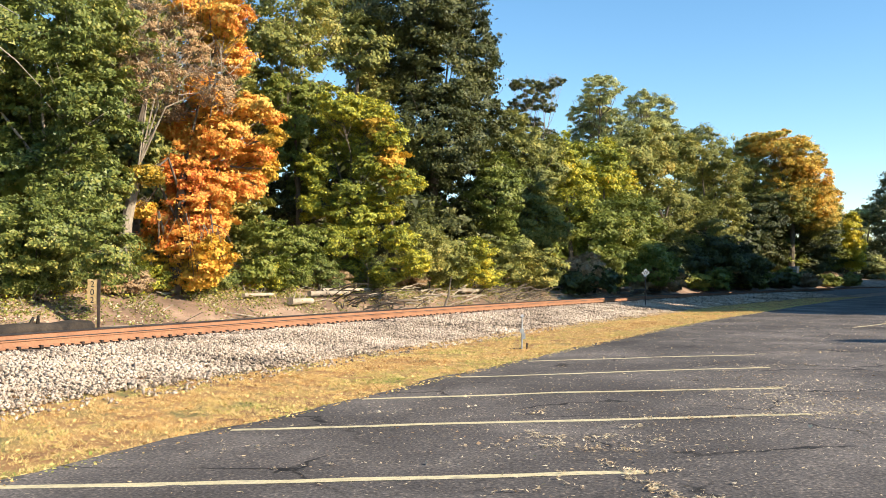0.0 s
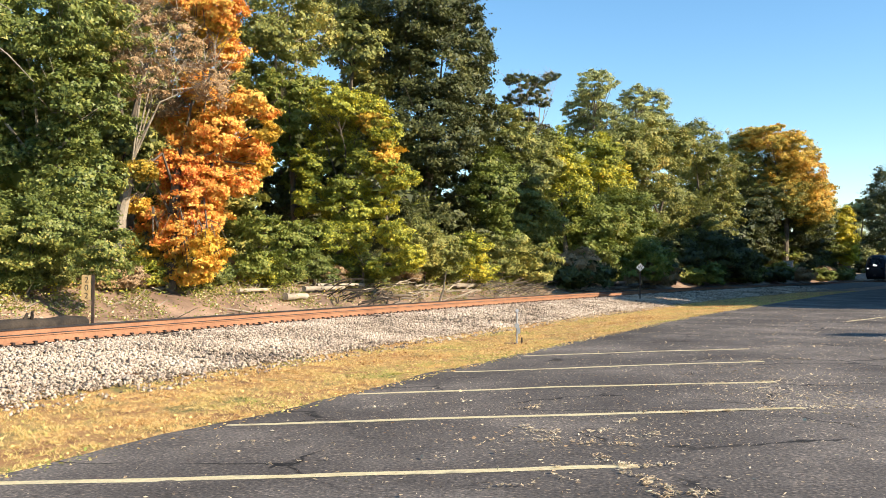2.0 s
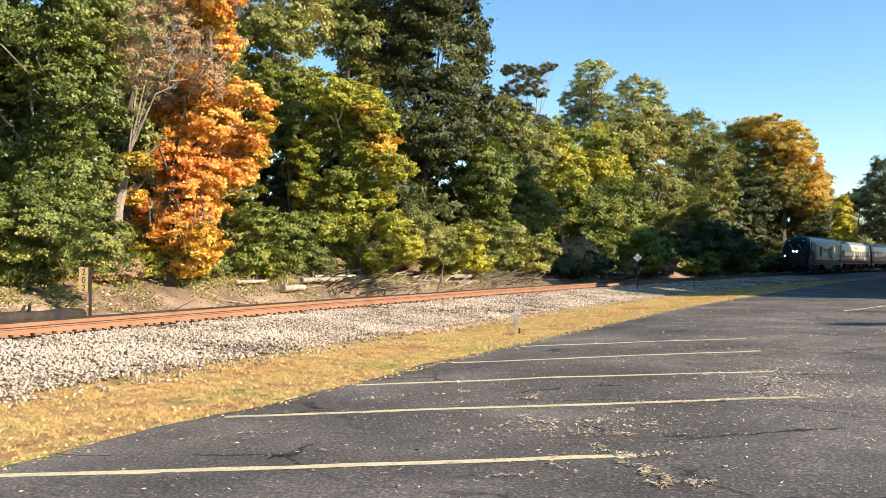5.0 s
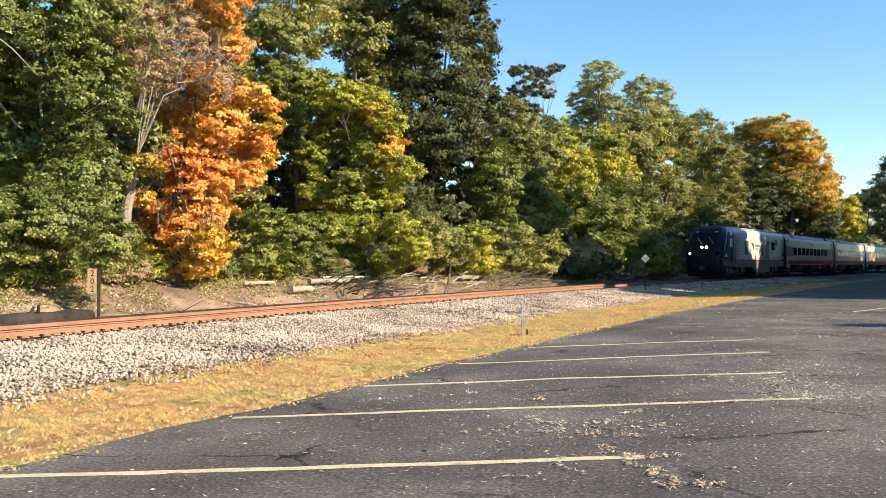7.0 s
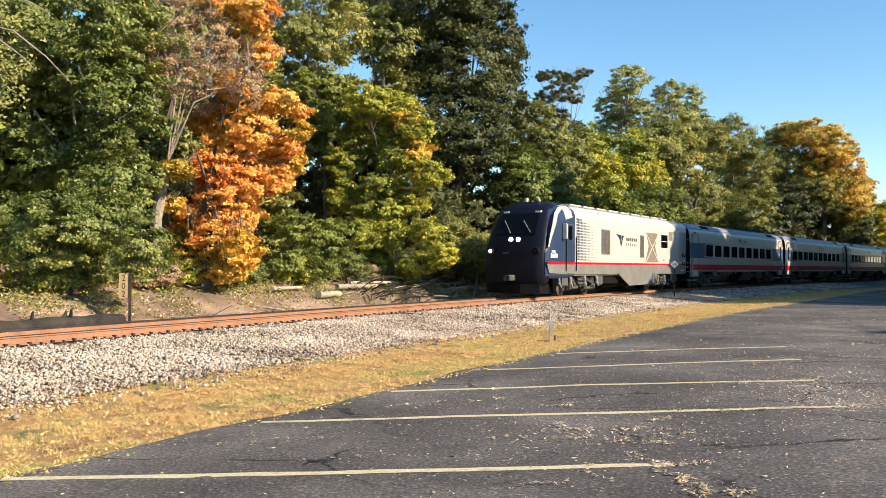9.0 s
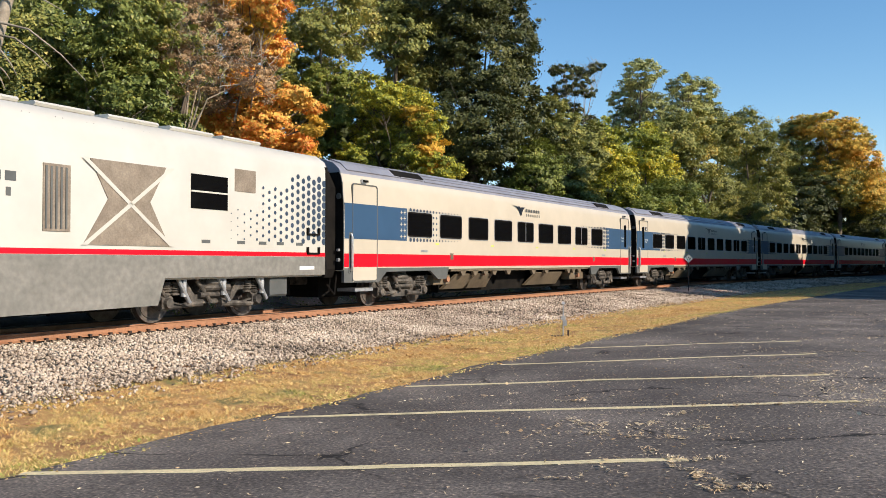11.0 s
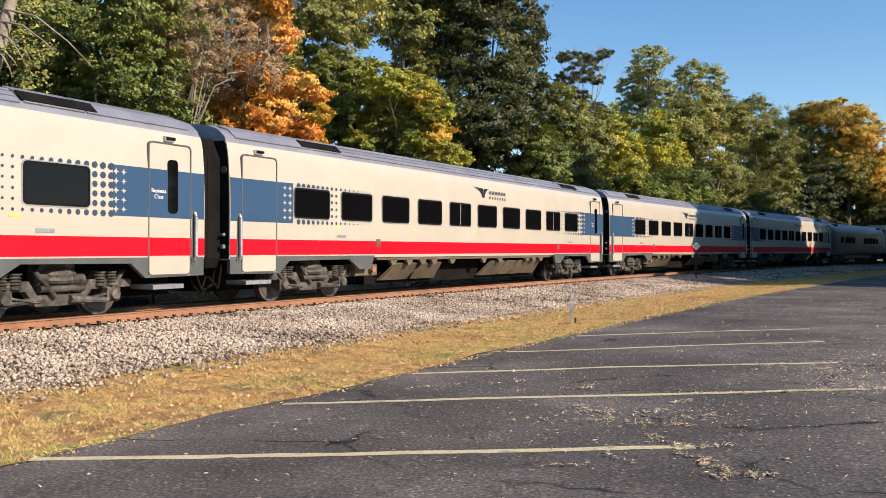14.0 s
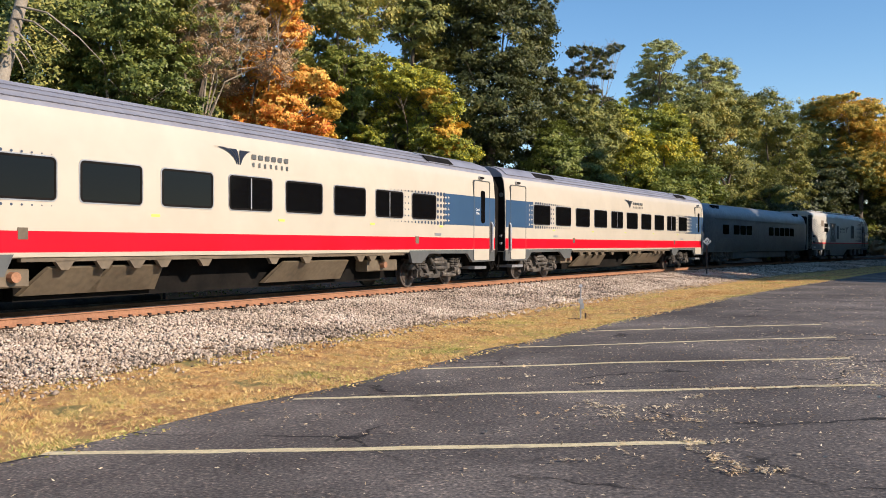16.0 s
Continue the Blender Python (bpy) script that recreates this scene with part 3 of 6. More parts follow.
for d in ((1.5, 7.3, 1.6, 6.8, 0.03, 170), (1.6, 6.8, 1.68, 6.5, 0.035, 150), (1.4, 7.75, 1.57, 7.3, 0.05, 110), (1.5, 7.31, 1.95, 7.26, 0.035, 170), (1.55, 6.34, 1.75, 6.37, 0.05, 150), (1.82, 6.4, 2.0, 6.28, 0.05, 170), (0.87, 9.38, 1.17, 8.88, 0.04, 170), (0.9, 10.46, 1.3, 10.8, 0.04, 130), (1.5, 8.87, 1.78, 8.99, 0.03, 90), (1.0, 8.44, 1.22, 8.62, 0.05, 90), (1.3, 8.34, 1.53, 8.34, 0.04, 90), (1.7, 8.3, 1.8, 8.1, 0.05, 90), (2.05, 8.7, 2.22, 8.66, 0.04, 60), (3.7, 12.33, 4.1, 12.44, 0.06, 130), (4.5, 12.5, 4.9, 12.5, 0.06, 120), (2.4, 9.95, 4.2, 10.05, 0.035, 330), (4.2, 10.1, 4.9, 10.2, 0.09, 170), (1.9, 9.37, 2.2, 9.55, 0.03, 80), (0.45, 8.3, 0.87, 9.38, 0.015, 60), (0.94, 7.4, 1.05, 6.72, 0.012, 70), (0.4, 6.66, 0.82, 6.83, 0.012, 60), (-2.6, 8.6, -1.4, 8.9, 0.012, 70), (-1.6, 7.8, 0.2, 7.9, 0.02, 60), (-1.0, 10.9, 0.4, 11.3, 0.03, 120), (5.2, 15.3, 7.0, 15.8, 0.12, 200), (6.0, 17.9, 8.5, 18.6, 0.15, 220), (12.8, 27.6, 17.0, 32.5, 0.2, 260)):
    drift(*d)

# leaves caught in the verge's grass and along the asphalt's edge
n = 16000
S_, D_ = RNG.uniform(-30, 40, n), RNG.uniform(4.9, 10.2, n)
D_ = np.where(RNG.uniform(size=n) < 0.25, lot_edge(S_) + RNG.normal(0, 0.12, n), D_)
keep = D_ < lot_edge(S_) + 0.3
S_, D_ = S_[keep], D_[keep]
X_, Y_, _ = along(S_, D_)
v, f = flakes(np.stack([X_, Y_, ground_z(S_, D_) + 0.04], -1), 0.03, RNG, 0.6, 1.5)
tagged(new("fallen_leaves", raw_mesh("fallen_leaves", v, f, 4, M_GRASS)), "tan and yellow leaves caught in the dry verge", "leaves", kind="stuff")

# ---- woods ----
def wood(name, label, leaves, bark, x, y, size, dense, lobes, limbs=True):
    """A tree or shrub: tapered trunk, limbs to each lobe of its crown, and leaves in many clumps."""
    dist = np.hypot(LINE_X - x, LINE_Y - y)
    k = int(np.argmin(dist))
    away = -math.sin(LINE_A[k]) * (x - LINE_X[k]) + math.cos(LINE_A[k]) * (y - LINE_Y[k])
    g0 = float(ground_z(LINE_S[k], HALF - away))
    tree = thing(name, label, "shrub" if name == "bush" else "tree", kind="", m=pose(x, y, g0))
    rng = np.random.default_rng(int(abs(x * 131 + y * 17)) + 5)
    top = max(l[2] for l in lobes) - g0
    mid = [sum(l[i] for l in lobes) / len(lobes) for i in (0, 1)]
    tk = Geo()
    r = 0.028 * top ** 0.9 if name != "bush" else 0.04
    limb = r / max(1.0, (len(lobes) / 4) ** 0.6) * (0.5 if dense < 0.4 or name == "pine_tree" else 1.0)
    fork = Vector((mid[0] * 0.35, mid[1] * 0.35, max(0.3, min(top * 0.45, top - 1))))
    tk.path([Vector((0, 0, -0.25)), Vector((0.05, 0.03, fork.z * 0.4)) + fork * 0.12, fork], [r * 1.25, r, r * 0.75], 8)
    for lx, ly, lz, lr, lh in lobes:
        end = Vector((lx, ly, lz - g0))
        bend = fork.lerp(end, 0.5) + Vector((rng.uniform(-0.4, 0.4), rng.uniform(-0.4, 0.4), rng.uniform(0, 0.6)))
        start = Vector((fork.x * 0.5, fork.y * 0.5, min(fork.z, max(0.1, end.z - 0.5)))) if end.z < fork.z else fork
        tk.path([start, bend, end], [limb * 0.5, limb * 0.32, limb * 0.14], 6)
        for _ in range(7 if limbs else 3):
            a, u = rng.uniform(0, 2 * np.pi), rng.uniform(-0.3, 0.9)
            tip = end + Vector((math.cos(a) * lr * 0.9, math.sin(a) * lr * 0.9, u * lh))
            tk.path([bend.lerp(end, rng.uniform(0.2, 1)), bend.lerp(tip, 0.6), tip], [limb * 0.16, limb * 0.1, 0.01], 4)
    part("trunk", tk, bark, tree)
    if dense < 0.7:
        tw = Geo()
        for lx, ly, lz, lr, lh in lobes:
            for _ in range(70):
                a, u = rng.uniform(0, 2 * np.pi), rng.uniform(-0.8, 0.8)
                q = Vector((lx + math.cos(a) * lr * rng.uniform(0.1, 0.8), ly + math.sin(a) * lr * rng.uniform(0.1, 0.8), lz - g0 + u * lh))
                tip = q + Vector((rng.uniform(-0.7, 0.7), rng.uniform(-0.7, 0.7), rng.uniform(-0.1, 0.9)))
                tw.tube(q, tip, 0.016, 0.006, 3)
        tagged(part("twig", tw, bark, tree, "fine bare twigs"), kind="stuff")
    pts, turns = [], []
    for lx, ly, lz, lr, lh in lobes:
        ld = min(lr, 4.5)
        nc = int(dense * 22 * (lr * lh + lr * ld + lh * ld) ** 0.75 / (size / 0.16) ** 1.1) + 6
        u = rng.normal(size=(nc, 3))
        u /= np.linalg.norm(u, axis=1, keepdims=True)
        rad = rng.uniform(0.4, 1.0, nc) ** 0.7 * (1 + 0.2 * np.sin(u[:, 0] * 5 + lx) * np.cos(u[:, 2] * 6 + lz))
        c = np.array([lx, ly, lz - g0]) + u * rad[:, None] * np.array([lr, (lr + ld) / 2, lh])
        cr = np.clip(0.17 * min(lr, lh) ** 0.6, 0.16, 0.8) * rng.uniform(0.6, 1.4, nc) * (size / 0.16) ** 0.4
        per = 84
        o = rng.normal(size=(nc, per, 3)) * np.array([0.75, 0.75, 0.38])
        pts.append((c[:, None] + o * cr[:, None, None]).reshape(-1, 3))
        up = u * np.array([0.75, 0.75, 0.5]) + np.array([0, 0, 0.55]) + rng.normal(size=(nc, 3)) * 0.3
        turns.append(np.repeat(up, per, 0))
    P, N = np.concatenate(pts), np.concatenate(turns)
    N, P = N[P[:, 2] > 0.05], P[P[:, 2] > 0.05]
    v, f = chips(P, N, size * 0.84, rng)
    crown = new("crown", raw_mesh("crown", v, f, 3, leaves))
    crown.parent = tree
    return tree


wood("tree", "broad green leafy tree with pale stems beside the track", LEAF["leaf"], M_PALEBARK, -12.6, 28.5, 0.095, 0.72, [(-0.5, -1.3, 9.3, 2.3, 1.8), (1.1, -0.2, 9.3, 2.0, 1.6), (-1.4, 1.0, 7.5, 2.3, 1.7), (1.4, -0.7, 6.8, 1.7, 1.4), (-0.9, 0.5, 5.1, 2.1, 1.3), (1.4, -1.2, 4.2, 1.6, 1.2), (-3.5, -0.2, 8.7, 2.0, 2.0), (-4.1, 1.0, 5.7, 2.1, 2.1)])
wood("bush", "dense green shrub at the edge of the woods", LEAF["leaf"], M_BARK, -11.8, 25.4, 0.065, 0.80, [(0.1, -1.0, 2.5, 1.6, 1.3), (1.1, -0.0, 2.9, 1.3, 1.1), (-2.9, 1.0, 2.4, 1.5, 1.5), (2.3, -0.5, 2.1, 1.0, 1.0)])
wood("tree", "half-bare tree with brown twigs and a pale leaning trunk", LEAF["brown"], M_PALEBARK, -11.07, 30.34, 0.06, 0.34, [(1.3, -1.1, 8.4, 1.09, 1.19), (1.8, 1.0, 9.7, 1.26, 1.47), (3.1, 0.1, 8.1, 0.91, 0.91), (1.1, 1.5, 7.6, 0.86, 0.64), (0.6, 0.1, 10.3, 0.83, 0.83), (0.5, -1.1, 8.4, 0.6, 0.8)])
wood("tree", "tall olive green tree in the woods", LEAF["olive"], M_BARK, -12.7, 35.9, 0.14, 0.90, [(0.3, -1.7, 11.3, 2.0, 1.5), (1.4, -0.3, 13.1, 2.8, 1.6), (-1.6, 1.2, 10.0, 1.7, 1.9)])
wood("tree", "bright orange maple in autumn colour", LEAF["orange"], M_BARK, -9.1, 32.34, 0.095, 1.0, [(1.4, -1.2, 10.8, 0.87, 0.74), (1.2, 0.7, 9.8, 0.65, 0.74), (0.1, -0.8, 11.0, 0.84, 0.55), (-0.6, 0.9, 7.1, 1.11, 0.76), (0.9, 0.2, 7.2, 0.99, 0.82), (2.1, -0.7, 7.6, 0.75, 0.46), (2.4, 1.2, 7.6, 0.44, 0.26), (0.1, -0.5, 5.6, 1.11, 0.81), (0.9, 1.6, 5.9, 1.08, 0.76), (2.1, 0.7, 6.2, 0.69, 0.52), (2.0, -0.5, 4.7, 0.63, 0.5), (-0.2, 0.9, 4.5, 1.11, 0.75), (0.6, -0.1, 3.4, 0.9, 0.6), (0.1, -1.4, 2.7, 0.99, 0.66), (-0.3, -0.8, 5.0, 1.0, 0.8), (0.4, -1.0, 3.9, 1.0, 0.7), (-0.9, -0.6, 3.3, 0.8, 0.6), (1.1, -0.9, 6.4, 0.9, 0.8), (0.3, -0.2, 8.3, 0.8, 0.7), (1.2, -1.0, 4.6, 0.7, 0.7)])
wood("tree", "olive tree filling the woods behind the orange maple", LEAF["olive"], M_BARK, -12.6, 43.0, 0.12, 0.8, [(-0.8, 1.0, 13.6, 1.9, 1.7), (1.5, 0.5, 11.9, 1.7, 1.6), (-0.5, 0.2, 10.4, 1.8, 1.5), (2.7, 0.0, 9.6, 1.5, 1.5), (-2.8, 0.4, 11.3, 1.9, 1.7), (0.6, 0.3, 7.6, 2.0, 1.6), (-2.2, 0.0, 8.2, 1.8, 1.6)])
wood("tree", "golden young maple with red tips under the orange one", LEAF["gold"], M_BARK, -9.48, 31.19, 0.09, 0.95, [(1.7, -1.1, 2.2, 0.68, 0.68), (-0.3, 0.3, 1.9, 0.93, 0.64), (1.0, -0.5, 1.4, 0.86, 0.41), (-1.5, 0.6, 2.4, 0.65, 0.56), (-0.5, -0.2, 1.2, 0.54, 0.29), (-0.5, -1.5, 4.9, 0.44, 0.32), (-1.3, 0.2, 3.8, 0.47, 0.34), (3.3, 0.3, 6.5, 0.45, 0.37), (2.7, 2.1, 5.5, 0.48, 0.48), (1.3, 0.6, 10.3, 0.76, 0.63)])
wood("tree", "thin olive tree with sky between its branches", LEAF["olive"], M_PALEBARK, -9.4, 46.6, 0.14, 0.60, [(1.1, -2.2, 14.3, 2.4, 2.6), (-0.4, -0.3, 12.4, 1.8, 2.4), (2.0, 1.5, 14.8, 1.9, 2.2), (1.9, -1.2, 10.5, 1.8, 1.8), (0.1, 0.7, 9.6, 1.8, 1.5)])
wood("tree", "yellowing maple with green inner leaves", LEAF["yellow"], M_BARK, -4.74, 42.64, 0.095, 0.95, [(-0.2, -1.5, 9.5, 1.22, 0.8), (1.0, 0.5, 9.4, 1.28, 0.94), (2.1, -0.6, 8.2, 0.92, 0.81), (-0.3, 1.0, 8.2, 1.53, 1.02), (1.4, 0.0, 7.0, 1.38, 0.94), (2.6, -1.0, 6.0, 0.96, 0.7), (-1.5, 0.4, 6.7, 1.12, 0.84), (0.3, -0.5, 5.4, 1.31, 0.65), (-1.2, 1.2, 8.9, 1.14, 0.85), (3.4, 0.4, 6.0, 0.44, 0.39), (0.3, -0.5, 4.3, 1.4, 0.7), (-1.3, 0.0, 4.9, 1.2, 0.8), (1.9, -0.3, 4.7, 1.0, 0.7)])
wood("tree", "small maple with bright orange tips", LEAF["gold"], M_BARK, -2.7, 45.6, 0.095, 0.8, [(-0.4, -3.6, 8.6, 0.8, 0.5), (0.2, -3.4, 7.0, 0.8, 0.8), (0.5, -3.3, 5.9, 0.7, 0.5)])
wood("tree", "green understorey tree behind the maple", LEAF["green"], M_BARK, -7.14, 43.92, 0.1, 0.8, [(-0.1, -1.5, 8.8, 0.99, 0.94), (0.2, 0.4, 10.6, 0.98, 0.81), (-0.6, -0.9, 7.4, 0.84, 0.84), (0.0, 1.1, 6.0, 1.05, 0.64), (-1.2, -0.3, 10.7, 0.74, 0.68)])
# the shade under the maple is put into the dark leaf colour
wood("tree", "tree under the maple, its leaves darkened as shade", LEAF["dark"], M_BARK, -8.32, 45.75, 0.12, 0.8, [(-0.7, -1.6, 7.9, 1.04, 1.16), (-1.6, 0.0, 6.1, 1.08, 1.2), (0.1, -0.8, 5.2, 1.35, 1.06), (1.8, 1.4, 4.4, 1.53, 0.92), (4.0, 0.5, 4.2, 1.49, 0.78), (5.9, -0.5, 4.7, 1.05, 0.81)])
wood("tree", "large dark green tree with a dense crown", LEAF["dark"], M_BARK, -0.9, 59.6, 0.16, 0.72, [(-1.6, -2.8, 18.7, 4.0, 2.9), (1.3, -0.5, 19.0, 2.7, 2.7), (-2.6, 2.0, 16.1, 3.2, 2.8), (1.0, -1.5, 14.9, 3.6, 3.4), (3.3, 0.8, 17.1, 1.4, 2.3), (0.3, -2.6, 10.6, 3.7, 2.9), (3.3, -0.3, 12.2, 1.9, 3.1), (1.5, 2.2, 7.8, 4.0, 3.2), (0.4, -1.2, 4.1, 3.8, 2.6), (4.2, 1.0, 8.5, 1.8, 2.7)])
wood("bush", "leafy bright green shrub under the maple", LEAF["green"], M_BARK, -6.74, 35.77, 0.085, 0.9, [(-0.2, -1.6, 3.1, 1.03, 0.67), (0.7, 0.5, 2.4, 0.94, 0.76), (-0.5, -0.9, 1.8, 0.96, 0.55), (0.9, 1.2, 3.2, 0.77, 0.53), (0.4, -0.0, 1.5, 0.84, 0.42)])
wood("bush", "yellow green shrub with bare stems", LEAF["yellow"], M_BARK, -3.51, 41.05, 0.08, 0.75, [(-1.3, -1.6, 3.0, 0.82, 0.71), (-0.2, 0.3, 3.2, 0.96, 0.85), (1.5, -0.7, 3.2, 0.88, 0.78), (-0.9, 1.0, 1.8, 1.09, 0.65), (1.0, -0.0, 1.7, 0.95, 0.58), (2.3, -1.1, 2.1, 0.72, 0.77), (-1.8, 0.4, 1.6, 0.7, 0.48)])
wood("bush", "dusty olive shrub at the wood's edge", LEAF["olive"], M_BARK, -0.7, 46.2, 0.08, 0.85, [(-0.3, -1.9, 2.9, 1.4, 1.4), (0.9, -0.0, 2.4, 1.5, 1.2), (-1.3, 1.9, 1.9, 1.5, 0.9)])
wood("bush", "yellow tinted shrub beside fallen logs", LEAF["yellow"], M_BARK, 1.8, 50.3, 0.09, 0.80, [(-0.0, -2.0, 2.6, 1.2, 1.2), (0.4, 0.0, 1.5, 1.5, 0.7)])
wood("tree", "olive green tree in sun and shade", LEAF["olive"], M_BARK, 6.2, 65.6, 0.16, 1.00, [(-1.0, -2.9, 11.2, 1.8, 2.4), (-0.1, -0.2, 8.2, 2.3, 2.5), (1.5, 2.4, 10.2, 2.0, 2.4), (0.7, -1.4, 5.2, 2.5, 2.3), (-1.6, 1.2, 5.3, 2.1, 3.0)])
wood("tree", "green tree with yellowing tips", LEAF["yellow"], M_BARK, 10.6, 72.7, 0.16, 0.90, [(-1.4, -3.1, 10.9, 2.0, 2.0), (-0.1, -0.2, 8.5, 2.3, 2.8), (-0.9, 2.8, 8.3, 1.9, 2.4)])
wood("tree", "golden olive tree among green ones", LEAF["yellow"], M_BARK, 15.0, 81.4, 0.17, 0.90, [(-1.0, -3.5, 11.6, 2.5, 2.3), (1.0, -0.2, 9.9, 2.1, 2.4), (-0.6, 3.1, 9.1, 2.7, 2.7)])
wood("tree", "dense green tree shading the track", LEAF["green"], M_BARK, 13.8, 77.7, 0.17, 1.00, [(-1.0, -3.2, 4.9, 3.4, 2.9), (2.5, -0.1, 6.0, 3.0, 3.0), (-2.6, 3.1, 4.6, 3.1, 3.1)])
wood("tree", "broad olive tree with dry outer leaves", LEAF["olive"], M_BARK, 25.0, 98.2, 0.19, 0.75, [(-2.9, -4.2, 11.8, 3.6, 3.6), (1.1, -0.3, 15.5, 2.8, 2.8), (1.0, 3.8, 8.8, 4.6, 3.9), (-2.4, -2.0, 5.3, 3.7, 3.1)])
wood("tree", "broad olive tree with fine bare branches", LEAF["olive"], M_BARK, 32.9, 109.8, 0.20, 0.65, [(-2.1, -4.8, 16.5, 3.7, 3.0), (1.3, -0.3, 12.9, 3.5, 4.2), (0.5, 4.2, 11.9, 4.4, 4.4), (-1.4, -2.3, 6.4, 4.1, 3.5), (3.5, 2.0, 8.8, 2.5, 3.6)])
wood("pine_tree", "tall pine with flat needle layers", LEAF["dark"], M_PALEBARK, 10.23, 98.47, 0.15, 0.42, [(-0.6, 0.4, 18.8, 1.6, 0.5), (1.3, -0.4, 17.4, 1.4, 0.5), (0.3, 0.6, 16.0, 1.5, 0.6), (-1.6, -1.8, 22.6, 1.99, 0.62), (1.3, 0.3, 23.0, 1.66, 0.64), (0.0, -1.1, 21.4, 2.27, 0.63), (2.5, 1.1, 23.6, 1.03, 0.45), (-1.7, 0.0, 20.6, 1.52, 0.57), (0.9, -1.8, 20.1, 1.38, 0.5)])
wood("tree", "tall pale green tree behind the woods", LEAF["pale"], M_BARK, 22.05, 124.06, 0.2, 0.5, [(-0.5, -3.0, 27.1, 2.84, 2.53), (-1.4, 1.0, 24.4, 3.09, 2.44), (1.5, -1.9, 22.4, 2.72, 2.88), (-1.3, 2.4, 21.4, 3.29, 2.47)])
wood("tree", "tall feathery pale green tree", LEAF["pale"], M_BARK, 33.25, 141.14, 0.2, 0.5, [(-2.3, -2.5, 28.8, 2.37, 2.19), (1.3, 0.4, 28.5, 3.0, 2.62), (-1.3, -1.3, 24.9, 3.87, 3.13), (3.0, 1.5, 24.5, 2.46, 3.21), (-3.6, 0.6, 22.5, 2.79, 2.79)])
wood("tree", "large round maple turning orange at the top", LEAF["rust"], M_BARK, 57.0, 143.8, 0.22, 0.75, [(-1.0, -2.0, 14.5, 4.5, 3.2), (4.0, -1.0, 12.0, 3.6, 3.0), (-3.5, -2.9, 23.0, 4.49, 2.34), (1.6, 0.4, 21.5, 4.03, 3.43), (2.4, -3.2, 17.3, 3.16, 3.56), (6.0, 0.6, 14.5, 2.25, 3.06), (-0.1, -0.2, 18.6, 4.0, 3.0), (-6.1, -1.2, 22.8, 2.75, 2.16)])
wood("tree", "green tree leaning into the round maple", LEAF["olive"], M_BARK, 52.9, 145.4, 0.22, 0.75, [(-3.6, -3.0, 20.4, 2.89, 3.85), (0.3, 0.9, 17.6, 4.38, 3.98), (2.5, -3.2, 13.6, 5.27, 3.51), (8.3, -0.2, 11.6, 4.03, 3.43), (-2.1, 0.5, 13.8, 3.56, 3.95)])
# dark leaves paint the deep shade below the round maple's crown
wood("tree", "dark green tree with deep shade put into its leaf colour", LEAF["dark"], M_BARK, 55.4, 147.0, 0.28, 0.60, [(-5.0, -6.1, 11.7, 5.0, 4.5), (2.8, -0.2, 10.3, 6.6, 4.7), (10.0, 5.7, 9.7, 3.9, 4.9), (-4.8, -3.0, 6.3, 5.6, 4.2), (5.9, 2.9, 4.7, 5.8, 3.9)])
wood("tree", "green roadside tree in sun", LEAF["green"], M_BARK, 66.7, 161.8, 0.27, 1.00, [(1.2, -6.7, 10.8, 2.8, 4.5), (4.7, -0.1, 6.0, 3.1, 3.6)])
wood("bush", "shaded thicket beside the track", LEAF["olive"], M_BARK, 5.4, 57.5, 0.13, 1.00, [(-1.3, -2.3, 2.2, 1.8, 1.6), (0.8, 0.0, 1.9, 1.8, 1.5)])
wood("bush", "pale dry thicket beside the track", LEAF["brown"], M_BARK, 10.2, 64.5, 0.13, 0.80, [(-0.4, -2.6, 1.9, 1.6, 1.4)])
wood("bush", "dark green thicket in the shade", LEAF["green"], M_BARK, 15.5, 73.9, 0.16, 1.00, [(-2.0, -2.9, 2.2, 2.3, 1.8), (1.9, 0.0, 2.5, 2.6, 2.1)])
# shade along the far track, partly painted with the dark leaf colour
wood("bush", "dense thicket along the far track, leaves darkened as shade", LEAF["dark"], M_BARK, 27.1, 92.3, 0.19, 1.00, [(-2.8, -3.7, 2.7, 2.8, 2.6), (1.8, -0.0, 3.4, 2.7, 3.0), (5.4, 3.7, 2.9, 2.5, 2.8)])
wood("tree", "green sapling filling the wood's edge", LEAF["green"], M_BARK, 3.8, 60.6, 0.12, 1.00, [(-0.2, -2.6, 7.1, 1.9, 2.6), (-0.4, -0.0, 3.8, 2.1, 2.3), (-1.5, 2.3, 5.9, 2.0, 2.0)])
wood("tree", "leafy olive tree between taller ones", LEAF["olive"], M_BARK, 18.0, 91.4, 0.20, 1.00, [(0.3, -3.9, 13.4, 3.1, 2.8), (3.4, -0.3, 15.1, 2.3, 2.3), (0.0, 3.5, 10.0, 3.7, 3.1)])
wood("tree", "olive tree closing the gap behind the maple", LEAF["olive"], M_BARK, -5.3, 57.9, 0.17, 0.90, [(0.0, -2.7, 16.0, 2.1, 2.1), (0.6, -0.3, 13.3, 1.9, 1.9), (-1.6, 1.8, 19.5, 2.3, 1.9)])
wood("tree", "dark tree at the bend of the line", LEAF["dark"], M_BARK, 98.9, 190.9, 0.35, 0.50, [(-5.8, -7.9, 13.8, 4.9, 7.1), (1.0, -0.4, 19.2, 6.1, 7.4), (2.6, 7.6, 7.2, 5.7, 6.4)])
